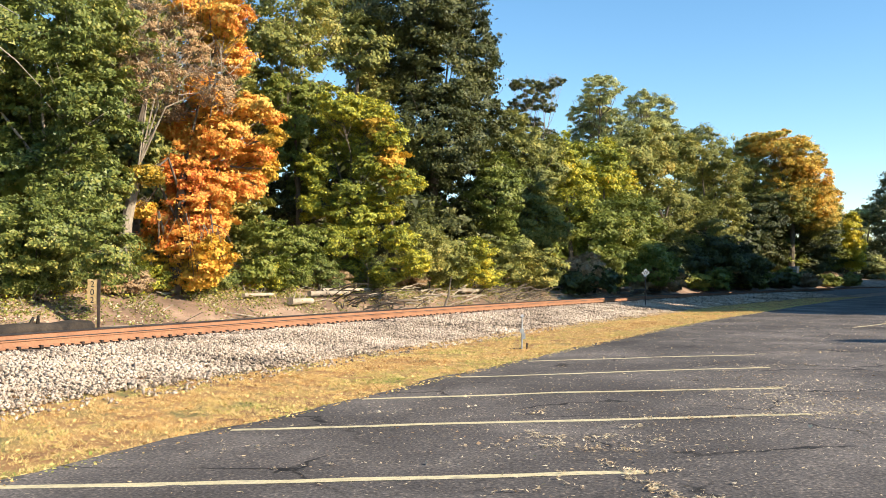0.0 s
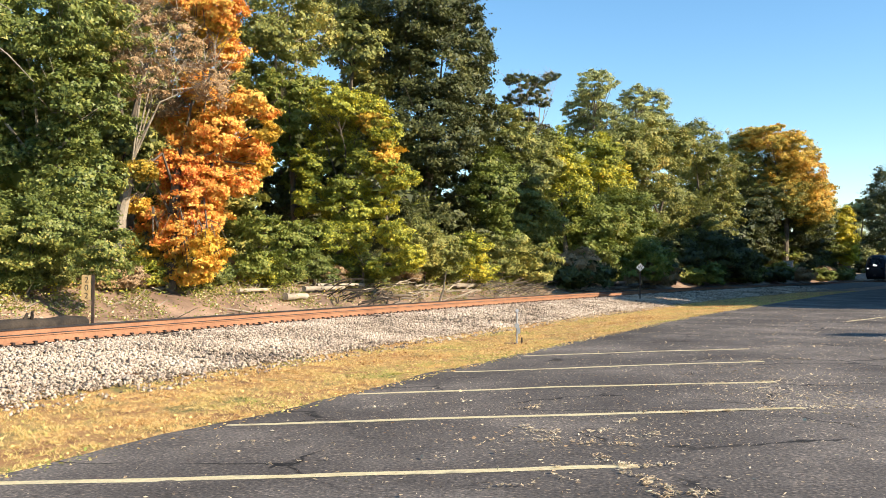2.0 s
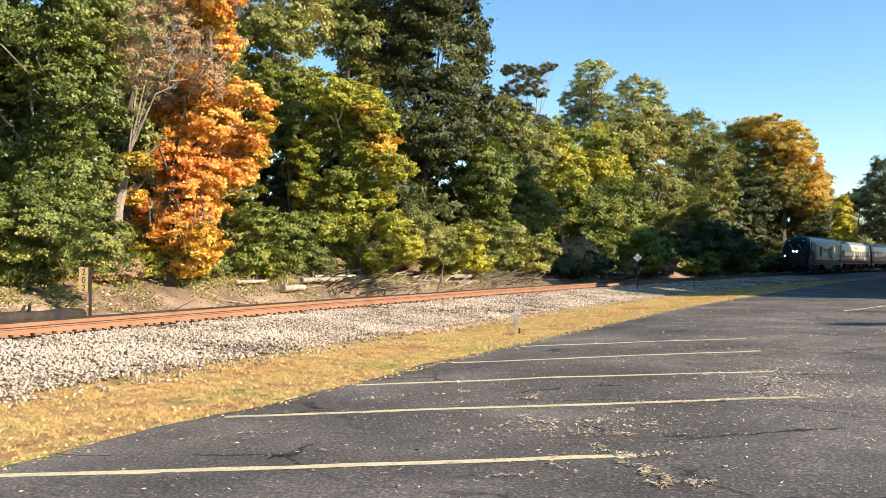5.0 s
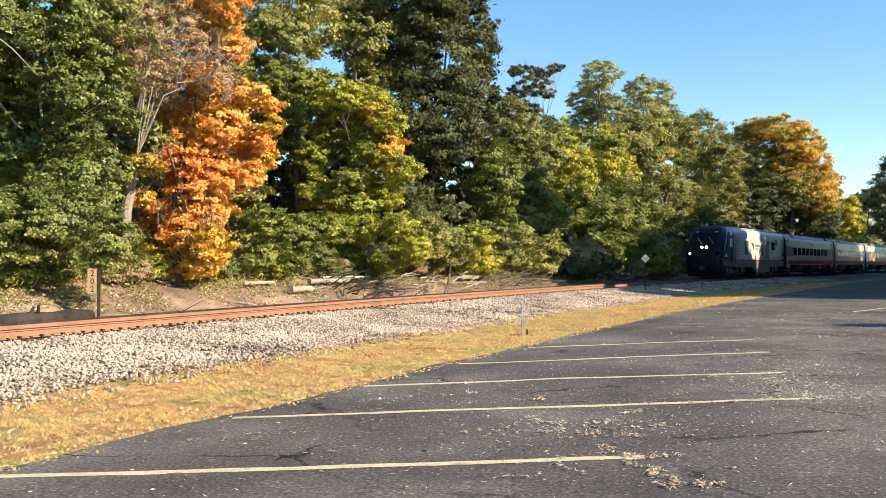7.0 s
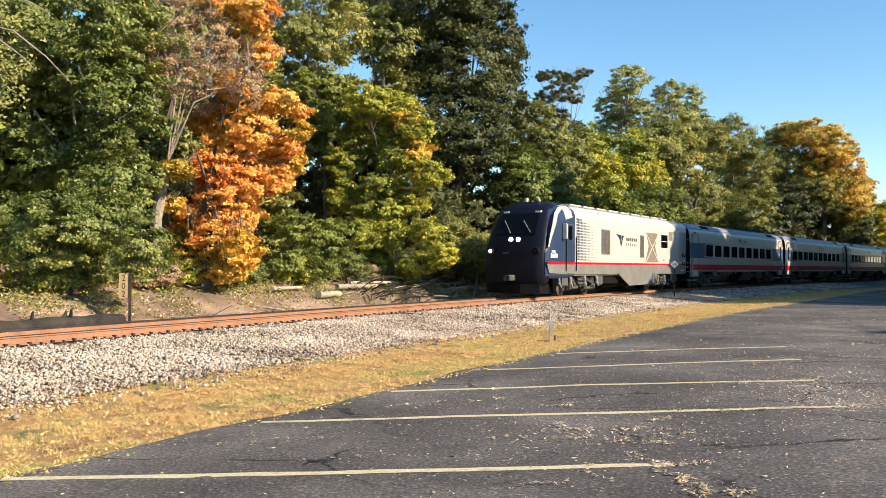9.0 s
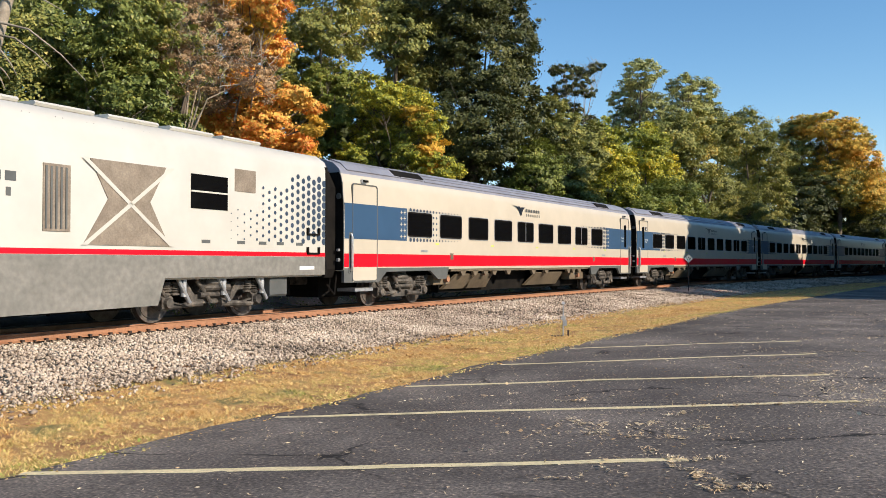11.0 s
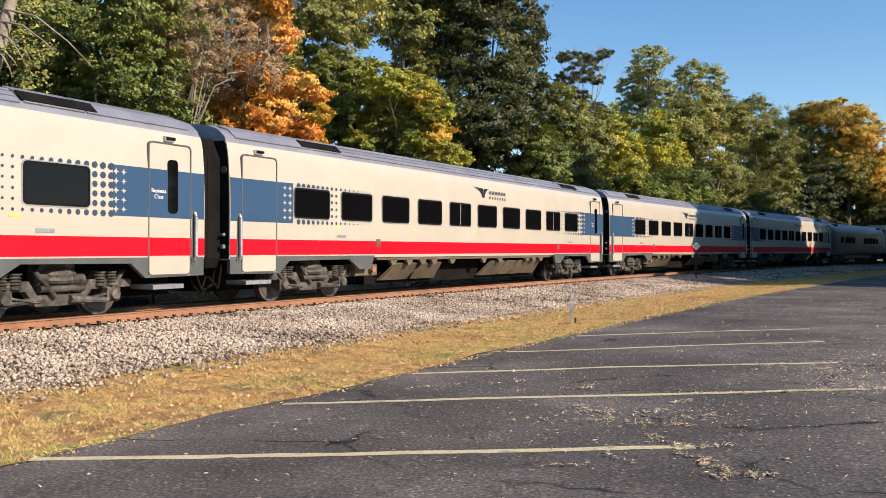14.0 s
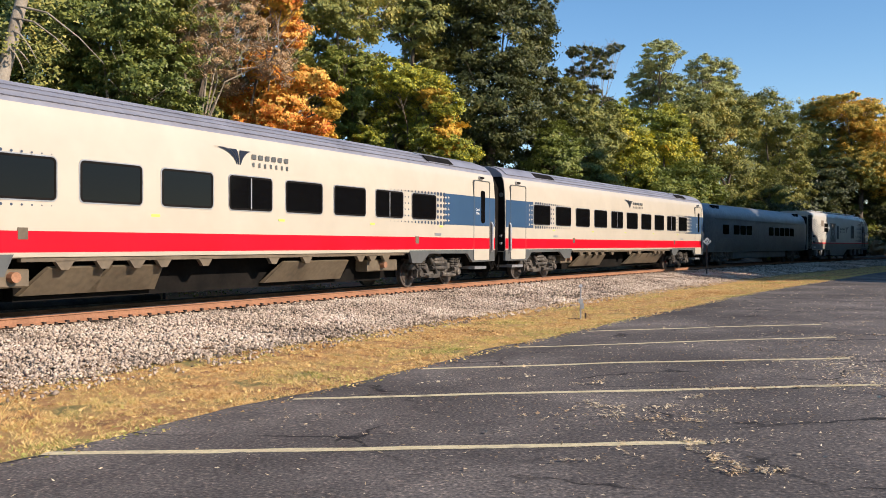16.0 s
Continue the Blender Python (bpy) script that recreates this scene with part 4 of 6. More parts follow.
wood("tree", "distant pale green treetop", LEAF["pale"], M_BARK, 93.0, 193.8, 0.35, 0.60, [(-5.0, -8.0, 14.5, 2.2, 1.9), (1.1, -0.3, 15.7, 2.5, 2.2), (4.3, 7.6, 9.8, 3.9, 5.2), (0.6, -3.9, 4.4, 3.7, 2.4)])
wood("tree", "olive tree behind the pale leaning trunk", LEAF["olive"], M_BARK, -13.3, 37.1, 0.16, 0.80, [(0.5, -1.6, 5.9, 1.5, 1.8), (0.3, -0.2, 8.3, 1.4, 1.4), (-0.8, 1.4, 3.6, 1.7, 1.5), (5.0, -0.8, 4.9, 1.2, 1.4), (4.7, 0.7, 2.6, 1.2, 1.2)])
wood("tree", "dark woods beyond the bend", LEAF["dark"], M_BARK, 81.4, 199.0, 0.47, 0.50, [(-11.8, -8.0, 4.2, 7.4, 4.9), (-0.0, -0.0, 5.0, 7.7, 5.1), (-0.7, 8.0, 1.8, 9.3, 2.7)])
# the dark leaf colour deepens the shade of these far woods
wood("tree", "woods beyond the bend of the line, leaves darkened as shade", LEAF["dark"], M_BARK, 92.0, 194.3, 0.47, 0.50, [(-8.5, -7.8, 3.7, 6.0, 3.8), (2.5, -0.0, 5.1, 6.2, 5.0), (12.7, 7.7, 6.0, 6.5, 6.5), (-0.6, -3.8, 1.4, 8.6, 2.0)])
wood("tree", "small bright yellow tree in full sun", LEAF["lemon"], M_BARK, 67.3, 161.6, 0.23, 1.00, [(4.4, -6.6, 9.9, 2.2, 3.2), (8.1, -0.1, 6.1, 2.3, 3.1)])

# a pale leaning trunk at the wood's edge, with thin bare drooping boughs and a few yellow leaves
lean = thing("tree", "slender leaning tree with pale trunk and sparse yellow leaves", "tree", m=pose(-13.15, 20.75, 1.2))
tk = Geo().path([(0, 0, -0.4), (0.35, 0.1, 2.0), (0.86, 0.3, 4.6), (1.25, 0.5, 6.6), (1.9, 0.8, 9.6)], [0.21, 0.19, 0.165, 0.145, 0.08], 10)
part("trunk", tk, M_PALEBARK, lean, "pale scaly leaning trunk", 60)
for z, out, drop, bend in ((6.3, 2.3, 1.5, 0.5), (6.0, 1.5, 0.9, 0.3), (5.7, 0.7, 0.75, 0.1), (5.35, 0.6, 0.5, 0.0), (5.25, 0.5, 0.65, 0.1), (7.0, 1.6, 0.5, 0.6), (7.6, -1.2, 0.3, 0.4), (6.6, -1.3, 0.5, 0.2)):
    x0 = 0.86 + (z - 4.6) * 0.2
    bough = Geo().path([(x0, 0.3, z), (x0 + out * 0.35, 0.25, z - drop * 0.2 + bend * 0.2), (x0 + out * 0.72, 0.2, z - drop * 0.6 + bend * 0.1), (x0 + out, 0.15, z - drop)], [0.035, 0.026, 0.018, 0.008], 6)
    part("bough", bough, M_PALEBARK, lean, "bare pale drooping bough", 60)
tips = np.random.default_rng(12)
c = tips.normal(size=(44, 3)) * np.array([0.42, 0.6, 0.9]) + np.array([0.95, 1.0, 6.0])
P = (c[:, None] + tips.normal(size=(44, 44, 3)) * 0.14).reshape(-1, 3)
v, f = chips(P, np.tile([0.3, -0.5, 0.7], (len(P), 1)), 0.07, tips)
crown = new("crown", raw_mesh("crown", v, f, 3, LEAF["olive"]))
crown.parent = lean

# trees across the lot, which shade the far track and are seen only by their shadows and reflections;
# where they are lower, two shafts of sun reach the passing cars
def low(s, at, full, cut):
    return cut if any(abs(s - c) < w for c, w in ((56.5 + at, 5.0), (121 + at, 8.0))) else full


SHADE = [(33.0, 39.5, 13.5, 4.4), (40.0, 42.5, 15, 4.4), (36.5, 47.2, 27, 3.4)]
for k, s in enumerate((37, 46, 56, 63, 70, 79, 92, 106, 121, 137, 154, 172)):
    x, y, _ = along(s, 28 + 1.5 * math.sin(k * 2.3))
    SHADE.append((float(x), float(y), low(s, 2.5, (19 if s < 60 else 26) + 2 * math.sin(k * 1.7), 14.5), 5.6 + 0.7 * math.cos(k * 1.1)))
for k, s in enumerate(np.arange(46, 190, 4.6)):
    d = float(np.interp(s, [46, 62, 72, 84], [20.0, 18.2, 17.2, 15.0]))
    x, y, _ = along(s, d)
    SHADE.append((float(x), float(y), low(s, d * 0.1, d * 0.6 + (4.5 if s < 62 else 8) + 1.5 * math.sin(k * 1.9), d * 0.6), 3.5))
# slim trees beside the lot whose tips throw thin shadows on the asphalt
SHADE += [(33.6, 13.2, 13.2, 0.9), (30.8, 11.6, 12.6, 0.8), (30.2, 9.0, 12.0, 1.0)]
for x, y, h, r in SHADE:
    z = float(lot_z(x, y))
    wood("tree", "tall leafy tree on the far side of the parking lot", LEAF["dark"], M_BARK, x, y, 0.95 if r > 2 else 0.3, 1.1, [(0, 0, z + h * 0.8, r * 0.75, h * 0.2), (0.3 * r, 0.4 * r, z + h * 0.55, r * 0.85, h * 0.22), (-0.3 * r, -0.3 * r, z + h * 0.52, r * 0.85, h * 0.22), (0.1 * r, 0.3 * r, z + h * 0.24, r * 0.9, h * 0.2), (-0.2 * r, -0.1 * r, z + h * 0.2, r * 0.9, h * 0.18)], limbs=False)
# darker woods behind the first row
for k, s in enumerate(np.arange(-24, 150, 7.5)):
    off = 17 + 3 * math.sin(k * 2.1)
    x, y, _ = along(s, HALF - off)
    x, y = float(x), float(y)
    h = (9.5 if s < 30 else 7.0) + 1.5 * math.sin(k * 1.3)
    wood("tree", "shaded understorey tree deep in the woods", LEAF["dark" if k % 2 else "green"], M_BARK, x, y, 0.5, 0.5, [(0, 0, h * 0.75 + 1, 3.2, h * 0.3), (1.2, 0.6, h * 0.4 + 1, 3.4, h * 0.3), (-1.2, -0.4, h * 0.25 + 1.2, 3.4, h * 0.25)], limbs=False)
# weedy shrubs along the top of the sunny bank
for k, s in enumerate(np.arange(-23, 15, 1.25)):
    x, y, _ = along(s, -6.3 - 0.5 * (k % 3))
    x, y, h = float(x), float(y), 0.35 * math.sin(k * 1.9)
    wood("bush", "low weedy shrub with dry stems on the bank", LEAF[("olive", "leaf", "brown", "yellow", "leaf")[k % 5]], M_BARK, x, y, 0.06, 0.72, [(0, 0, 1.5 + h, 0.75, 0.6), (0.6, 0.3, 1.3, 0.6, 0.45), (-0.5, -0.2, 1.2 + 0.5 * h, 0.6, 0.4)], limbs=False)
# low growth that hides the far bank, in the shade
for k, s in enumerate(np.arange(30, 150, 5.0)):
    x, y, _ = along(s, -4.6 - 1.2 * (k % 3))
    x, y = float(x), float(y)
    wood("bush", "low shaded thicket on the bank beside the track", LEAF[("dark", "olive", "green", "brown")[k % 4]], M_BARK, x, y, 0.24, 0.7, [(0, 0, 1.3, 1.9, 1.0), (1.6, 1.2, 1.5 + 0.4 * math.sin(k * 2.0), 1.7, 1.1), (-1.5, -1.0, 1.2, 1.6, 0.8)], limbs=False)

# ---- the train ----
TALL = 0.962
# each vehicle: x forwards, y to the side that faces the lot, z up from the rails; u is the distance back from its front
CAR, GAP = 25.07, 0.83
LOCO = 22.4
SIDE = HALF


def rounded(x0, x1, z0, z1, r, n=4):
    pts = []
    for cx, cz, a0 in ((x1 - r, z1 - r, 0), (x0 + r, z1 - r, 90), (x0 + r, z0 + r, 180), (x1 - r, z0 + r, 270)):
        for i in range(n + 1):
            a = radians(a0 + 90 * i / n)
            pts.append((cx + r * math.cos(a), cz + r * math.sin(a)))
    return pts


def ring(geo, x0, x1, z0, z1, r, w, y0, y1):
    """A rounded frame of width w."""
    a, b = rounded(x0, x1, z0, z1, r), rounded(x0 + w, x1 - w, z0 + w, z1 - w, max(0.01, r - w))
    n = len(a)
    v = [(x, y, z) for y in (y0, y1) for pts in (a, b) for x, z in pts]
    f = []
    for i in range(n):
        j = (i + 1) % n
        f += [(2 * n + i, 2 * n + j, 3 * n + j, 3 * n + i), (i, j, 2 * n + j, 2 * n + i), (n + i, 3 * n + i, 3 * n + j, n + j)]
    return geo.add(v, f)


def disc(geo, x, z, r, y, n=8):
    geo.add([(x + r * math.cos(2 * math.pi * i / n), y, z + r * math.sin(2 * math.pi * i / n)) for i in range(n)], [tuple(range(n))])


def diamond(geo, x, z, r, y):
    geo.add([(x + r, y, z), (x + r * 0.25, y, z + r * 0.25), (x, y, z + r), (x - r * 0.25, y, z + r * 0.25), (x - r, y, z), (x - r * 0.25, y, z - r * 0.25), (x, y, z - r), (x + r * 0.25, y, z - r * 0.25)], [tuple(range(8))])


def winged(geo, u0, z0, wide, high, y, X):
    """Three tapering strokes that sweep down from a fanned top to one point."""
    for a, b in ((0.0, 0.24), (0.33, 0.58), (0.68, 1.0)):
        rows = []
        for k in range(9):
            q = k / 8
            e = []
            for top in (a, b):
                bx, cx = 0.6 + 0.12 * top, 0.5 + 0.3 * top
                e.append((1 - q) ** 2 * top + 2 * q * (1 - q) * cx + q * q * bx)
            zz = (1 - q) ** 2 * (1.0 - 0.12 * a) + 2 * q * (1 - q) * (0.92 - 0.25 * a)
            rows += [(X(u0 + e[0] * wide), y, z0 + zz * high), (X(u0 + e[1] * wide), y, z0 + zz * high)]
        geo.add(rows, [(2 * i, 2 * i + 1, 2 * i + 3, 2 * i + 2) for i in range(8)])
    return geo


def lettering(text, size, mat, name="lettering"):
    """Words in the built-in font, upright in the x, z plane, read from the +y side."""
    cu = bpy.data.curves.new(name, "FONT")
    cu.body, cu.size, cu.extrude, cu.align_x, cu.align_y = text, size, 0.001, "CENTER", "CENTER"
    ob = bpy.data.objects.new(name, cu)
    scene.collection.objects.link(ob)
    bpy.context.view_layer.update()
    me = bpy.data.meshes.new_from_object(ob)
    bpy.data.objects.remove(ob)
    me.materials.clear()
    me.materials.append(mat)
    out = new(name, me)
    return out


def bogie(parent, x, wheelbase, r=0.46, y=0.755, frame_z=0.62, label="grey railway bogie with coil springs"):
    """Side frame, axle boxes, springs and four wheels."""
    g = Geo()
    h = wheelbase / 2
    for sy in (1, -1):
        yo = sy * 1.12
        g.slab([(x - h - 0.55, frame_z - 0.02), (x - h - 0.5, frame_z + 0.14), (x - h * 0.55, frame_z + 0.16), (x - h * 0.4, frame_z - 0.12), (x + h * 0.4, frame_z - 0.12), (x + h * 0.55, frame_z + 0.16), (x + h + 0.5, frame_z + 0.14), (x + h + 0.55, frame_z - 0.02), (x + h * 0.6, frame_z - 0.04), (x + h * 0.42, frame_z - 0.34), (x - h * 0.42, frame_z - 0.34), (x - h * 0.6, frame_z - 0.04)], yo - 0.09 * sy, yo + 0.09 * sy)
        for e in (-1, 1):
            g.box(x + e * h - 0.17, x + e * h + 0.17, min(yo, yo + sy * 0.16), max(yo, yo + sy * 0.16), 0.3, 0.62, 0.05)
            g.slab([(x + e * h - 0.12, 0.5), (x + e * h + 0.12, 0.5), (x + e * (h - 0.75) + 0.07, 0.36), (x + e * (h - 0.75) - 0.07, 0.36)], yo + sy * 0.05, yo + sy * 0.14)
        g.tube((x - 0.5, yo + sy * 0.14, 0.62), (x + 0.5, yo + sy * 0.14, 0.62), 0.07)
        g.tube((x + 0.15, yo + sy * 0.16, 0.45), (x + 0.62, yo + sy * 0.16, 0.98), 0.05)
        g.tube((x - h * 0.9, yo + sy * 0.12, 0.34), (x - 0.2, yo + sy * 0.12, 0.4), 0.06, 0.09, 8)
        g.tube((x + 0.35, yo + sy * 0.05, 0.42), (x + h * 0.85, yo + sy * 0.05, 0.36), 0.08, 0.05, 8)
        g.tube((x - 0.55, yo + sy * 0.02, 0.78), (x + 0.5, yo + sy * 0.02, 0.82), 0.15, 0.15, 12)
        g.tube((x - h, yo + sy * 0.16, 0.46), (x - h, yo + sy * 0.24, 0.46), 0.13, 0.11, 12)
        g.tube((x + h, yo + sy * 0.16, 0.46), (x + h, yo + sy * 0.24, 0.46), 0.13, 0.11, 12)
        g.loft([[(x + rr * math.cos(k * math.pi / 6), yo + sy * 0.06 + rr * 0.6 * math.sin(k * math.pi / 6), zz) for k in range(12)] for rr, zz in ((0.3, 0.72), (0.36, 0.78), (0.33, 0.84), (0.37, 0.9), (0.33, 0.97), (0.28, 1.02))])
        g.tube((x - h - 0.3, yo + sy * 0.1, 0.95), (x - h + 0.02, yo + sy * 0.12, 0.55), 0.05, 0.05, 8)
        g.tube((x + h + 0.3, yo + sy * 0.1, 0.95), (x + h - 0.02, yo + sy * 0.12, 0.55), 0.05, 0.05, 8)
        g.box(x - 0.42, x + 0.42, min(yo, yo - sy * 0.3), max(yo, yo - sy * 0.3), 0.8, 1.12, 0.04)
    g.box(x - 0.35, x + 0.35, -1.1, 1.1, 0.5, 0.8)
    b = part("bogie", g, M_TRUCK, parent, label)
    for e in (-1, 1):
        for sy in (1, -1):
            w = Geo()
            w.tube((x + e * h, sy * (y - 0.06), r), (x + e * h, sy * (y + 0.07), r), r, r, 28)
            w.tube((x + e * h, sy * (y + 0.07), r), (x + e * h, sy * (y + 0.085), r), r * 0.82, r * 0.8, 28)
            w.tube((x + e * h, sy * (y + 0.085), r), (x + e * h, sy * (y + 0.16), r), r * 0.3, r * 0.24, 14)
            w.tube((x + e * h, sy * (y - 0.085), r), (x + e * h, sy * (y - 0.06), r), r + 0.028, r + 0.028, 28)
            part("wheel", w, M_WHEEL, b, smooth=35)
    for e in (-1, 1):
        for q in (-0.3, 0.02):
            cx = x + e * (h + q * 0.9 - 0.02)
            sp = Geo().loft([[(cx + rr * math.cos(k * math.pi / 6), 1.2 + rr * math.sin(k * math.pi / 6), 0.64 + i * 0.03) for k in range(12)] for i, rr in enumerate((0.12, 0.12, 0.08, 0.12, 0.08, 0.12, 0.08, 0.12, 0.08, 0.12, 0.12))])
            part("coil_spring", sp, M_TRUCK, b)
    return b


def side_wall():
    """Outline of a car's shell, a little tumblehome above the windows and a curved shoulder."""
    half = [(1.5, 1.14), (SIDE - 0.02, 1.17), (SIDE, 1.25), (SIDE, 2.6), (SIDE - 0.015, 3.2), (SIDE - 0.06, 3.75), (SIDE - 0.11, 3.98), (SIDE - 0.16, 4.06)]
    return half + [(-y, z) for y, z in half[::-1]]


def ease(z):
    """How far the wall stands back at height z."""
    return float(np.interp(z, [2.6, 3.2, 3.75, 3.98], [0, 0.015, 0.06, 0.11]))


def coach(windows, first, pitch, split, word, mark, covers, boxes, group="passenger cars"):
    """A long cream passenger car with red stripe and blue end panels."""
    car = thing("passenger_car", "cream passenger car with red stripe, blue end panels and dark windows", "railway car", group)
    H2 = CAR / 2
    X = lambda u: H2 - u
    body = part("body", Geo().prism(side_wall(), -H2, H2), M_CREAM, car, "cream white steel body shell", 30)
    roofp = [(SIDE - 0.14, 4.03), (SIDE - 0.2, 4.17), (SIDE - 0.42, 4.36), (SIDE - 0.8, 4.49), (SIDE - 1.2, 4.54)]
    roofp = roofp + [(-y, z) for y, z in roofp[::-1]]
    roof = part("roof", Geo().prism(roofp, -H2 + 0.02, H2 - 0.02), M_ROOF, car, "grey ribbed steel roof", 30)
    ribs = Geo()
    for k, (yy, zz, yi, zi) in enumerate(((1.43, 4.135, 1.36, 4.215), (1.3, 4.265, 1.22, 4.335), (1.13, 4.385, 1.03, 4.42), (0.9, 4.462, 0.75, 4.505))):
        ribs.prism([(yy, zz), (yy + 0.012, zz + 0.012), (yy - 0.035, zz + 0.05), (yy - 0.05, zz + 0.035)], -H2 + 4.6, H2 - 4.6)
    part("roof_rib", ribs, M_ROOF, roof)
    for u0, u1 in ((0.35, 3.1), (3.16, 4.5), (CAR - 4.5, CAR - 3.16), (CAR - 3.1, CAR - 0.35)):
        hatch = Geo().prism([(1.42, 4.155), (1.2, 4.36), (0.82, 4.5), (0.82, 4.53), (1.21, 4.385), (1.44, 4.17)], X(u0), X(u1))
        part("roof_hatch", hatch, M_ROOF, roof)
    for u in (3.7, CAR - 3.7):
        part("roof_vent", Geo().prism([(1.4, 4.2), (1.2, 4.395), (1.21, 4.41), (1.42, 4.215)], X(u - 0.85), X(u + 0.85)), M_BLACK, roof, "black roof intake grille")
    for u in (6.0, 15.5):
        part("antenna", Geo().tube((X(u), 0.3, 4.5), (X(u), 0.3, 4.6), 0.09, 0.05), M_CREAM, roof)
    part("red_stripe", Geo().box(-H2 + 0.005, H2 - 0.005, SIDE - 0.02, SIDE + 0.004, 1.26, 1.66), M_RED, car, "broad bright red stripe")
    plain_front = not word.startswith("B")
    lead = first - 0.04 if plain_front else first + 1.1       # where the blue ends at the front
    last = first + pitch * (windows - 1) + 1.5
    for u0, u1 in ((0.02, lead), (last + 0.55, CAR - 0.02)):
        part("blue_panel", Geo().slab([(X(u0), 2.1), (X(u0), 2.62), (X(u0), 3.16), (X(u1), 3.16), (X(u1), 2.1)], SIDE - 0.05, SIDE + 0.004), M_BLUE, car, "slate blue painted end panel")
    # halftone dots fading from the blue panels towards the middle
    dots, stars = Geo(), Geo()
    y = SIDE + 0.005
    for base, sign in ((lead + 0.22, 1), (last + 0.5, -1)):
        for i in range(17):
            u = base + sign * i * 0.2
            r = 0.075 * (1 - i / 19)
            for j in range(6):
                z = 2.14 + j * 0.195
                inside = any(first + pitch * k - 0.04 < u < first + pitch * k + 1.52 for k in range(windows))
                if inside and 2.2 < z < 3.09:
                    continue
                disc(dots, X(u), z, r, y)
    for base, sign in ((lead - 0.12, -1), (last + 0.62, 1)):
        if sign < 0 and not plain_front:
            continue
        for i in range(2):
            for j in range(5):
                diamond(stars, X(base + sign * i * 0.2), 2.24 + j * 0.195, 0.085 - 0.012 * i, y + 0.002)
    tagged(part("dot_pattern", dots, M_DOT, car, "blue halftone dots fading over the cream paint"), kind="stuff")
    tagged(part("star_pattern", stars, M_CREAM, car, "small cream stars on the blue panel"), kind="stuff")
    for k in range(windows):
        u0 = first + pitch * k
        g = ring(Geo(), X(u0 + 1.48), X(u0), 2.24, 3.06, 0.1, 0.045, SIDE - 0.03, SIDE + 0.012)
        win = part("window", g, M_BLACK, car, "black rubber framed window")
        part("frame", ring(Geo(), X(u0 + 1.505), X(u0 - 0.025), 2.215, 3.085, 0.12, 0.03, SIDE - 0.03, SIDE + 0.009), M_GREY, win, "thin grey metal window frame")
        if k in split:
            g2 = Geo().box(X(u0 + 0.76), X(u0 + 0.72), SIDE, SIDE + 0.012, 2.27, 3.03)
            part("mullion", g2, M_GREY, win)
        part("pane", Geo().slab(rounded(X(u0 + 1.44), X(u0 + 0.04), 2.28, 3.02, 0.07), SIDE - 0.02, SIDE + 0.007), M_GLASS, win, "dark tinted window pane")
        if k % 2 == 0:
            part("placard", Geo().box(X(u0 + 1.95), X(u0 + 1.72), SIDE, SIDE + 0.006, 2.0, 2.06), M_LIME, car)
    # doors at both ends, with a step panel below
    for u0, e in ((0.42, 1), (CAR - 1.66, -1)):
        door = part("door", Geo().slab(rounded(X(u0 + 1.2), X(u0), 1.69, 3.74, 0.1), SIDE - 0.08, SIDE - 0.012), M_CREAM, car)
        part("blue_panel", Geo().box(X(u0 + 1.2), X(u0), SIDE - 0.02, SIDE + 0.007, 2.1, 3.16), M_BLUE, door)
        part("gasket", ring(Geo(), X(u0 + 1.23), X(u0 - 0.03), 0.82, 3.77, 0.12, 0.03, SIDE - 0.05, SIDE + 0.009), M_SKIRT, door, "thin dark door outline")
        part("lamp", Geo().slab(rounded(X(u0 + 0.74), X(u0 + 0.46), 3.8, 3.92, 0.03), SIDE - 0.08, SIDE - 0.02), M_GREY, door)
        part("step_panel", Geo().box(X(u0 + 1.19), X(u0 + 0.01), SIDE - 0.1, SIDE + 0.003, 0.82, 1.25), M_CREAM, door, "cream door foot panel")
        wu = u0 + (0.36 if e > 0 else 0.52)
        if e < 0 or word.startswith("B"):
            part("door_window", Geo().slab(rounded(X(wu + 0.3), X(wu), 2.2, 3.4, 0.1), SIDE - 0.02, SIDE + 0.012), M_GLASS, door, "narrow tall dark door window")
            tx = lettering(word, 0.125, M_WHITE)
            tx.matrix_basis = pose(X(u0 + (0.26 if e < 0 else 0.95)), SIDE + 0.012, 2.62 * TALL, 90, 0, 180)
            tx.parent = door
        if e > 0 and word.startswith("B"):
            sign = part("access_sign", Geo().box(X(u0 + 1.0), X(u0 + 0.82), SIDE, SIDE + 0.012, 3.2, 3.42), M_NAVY, door, "dark accessibility sign")
            sym = Geo()
            disc(sym, X(u0 + 0.92), 3.28, 0.05, SIDE + 0.014, 12)
            disc(sym, X(u0 + 0.9), 3.38, 0.02, SIDE + 0.014)
            part("symbol", sym, M_WHITE, sign)
        hu = u0 - 0.12 if e > 0 else u0 + 1.32
        part("grab_handle", Geo().path([(X(hu), SIDE + 0.02, 1.15), (X(hu), SIDE + 0.07, 1.25), (X(hu), SIDE + 0.07, 2.15), (X(hu), SIDE + 0.02, 2.25)], [0.04] * 4, 8), M_GREY, door, "steel grab handle")
        part("handle_recess", Geo().slab(rounded(X(hu + 0.07), X(hu - 0.07), 1.05, 2.3, 0.06), SIDE - 0.02, SIDE + 0.006), M_SKIRT, door, "grey recess behind the handle")
        part("lamp", Geo().box(X(u0 + 0.75), X(u0 + 0.5), SIDE - 0.1, SIDE + 0.01, 3.84, 3.9), M_BLACK, car)
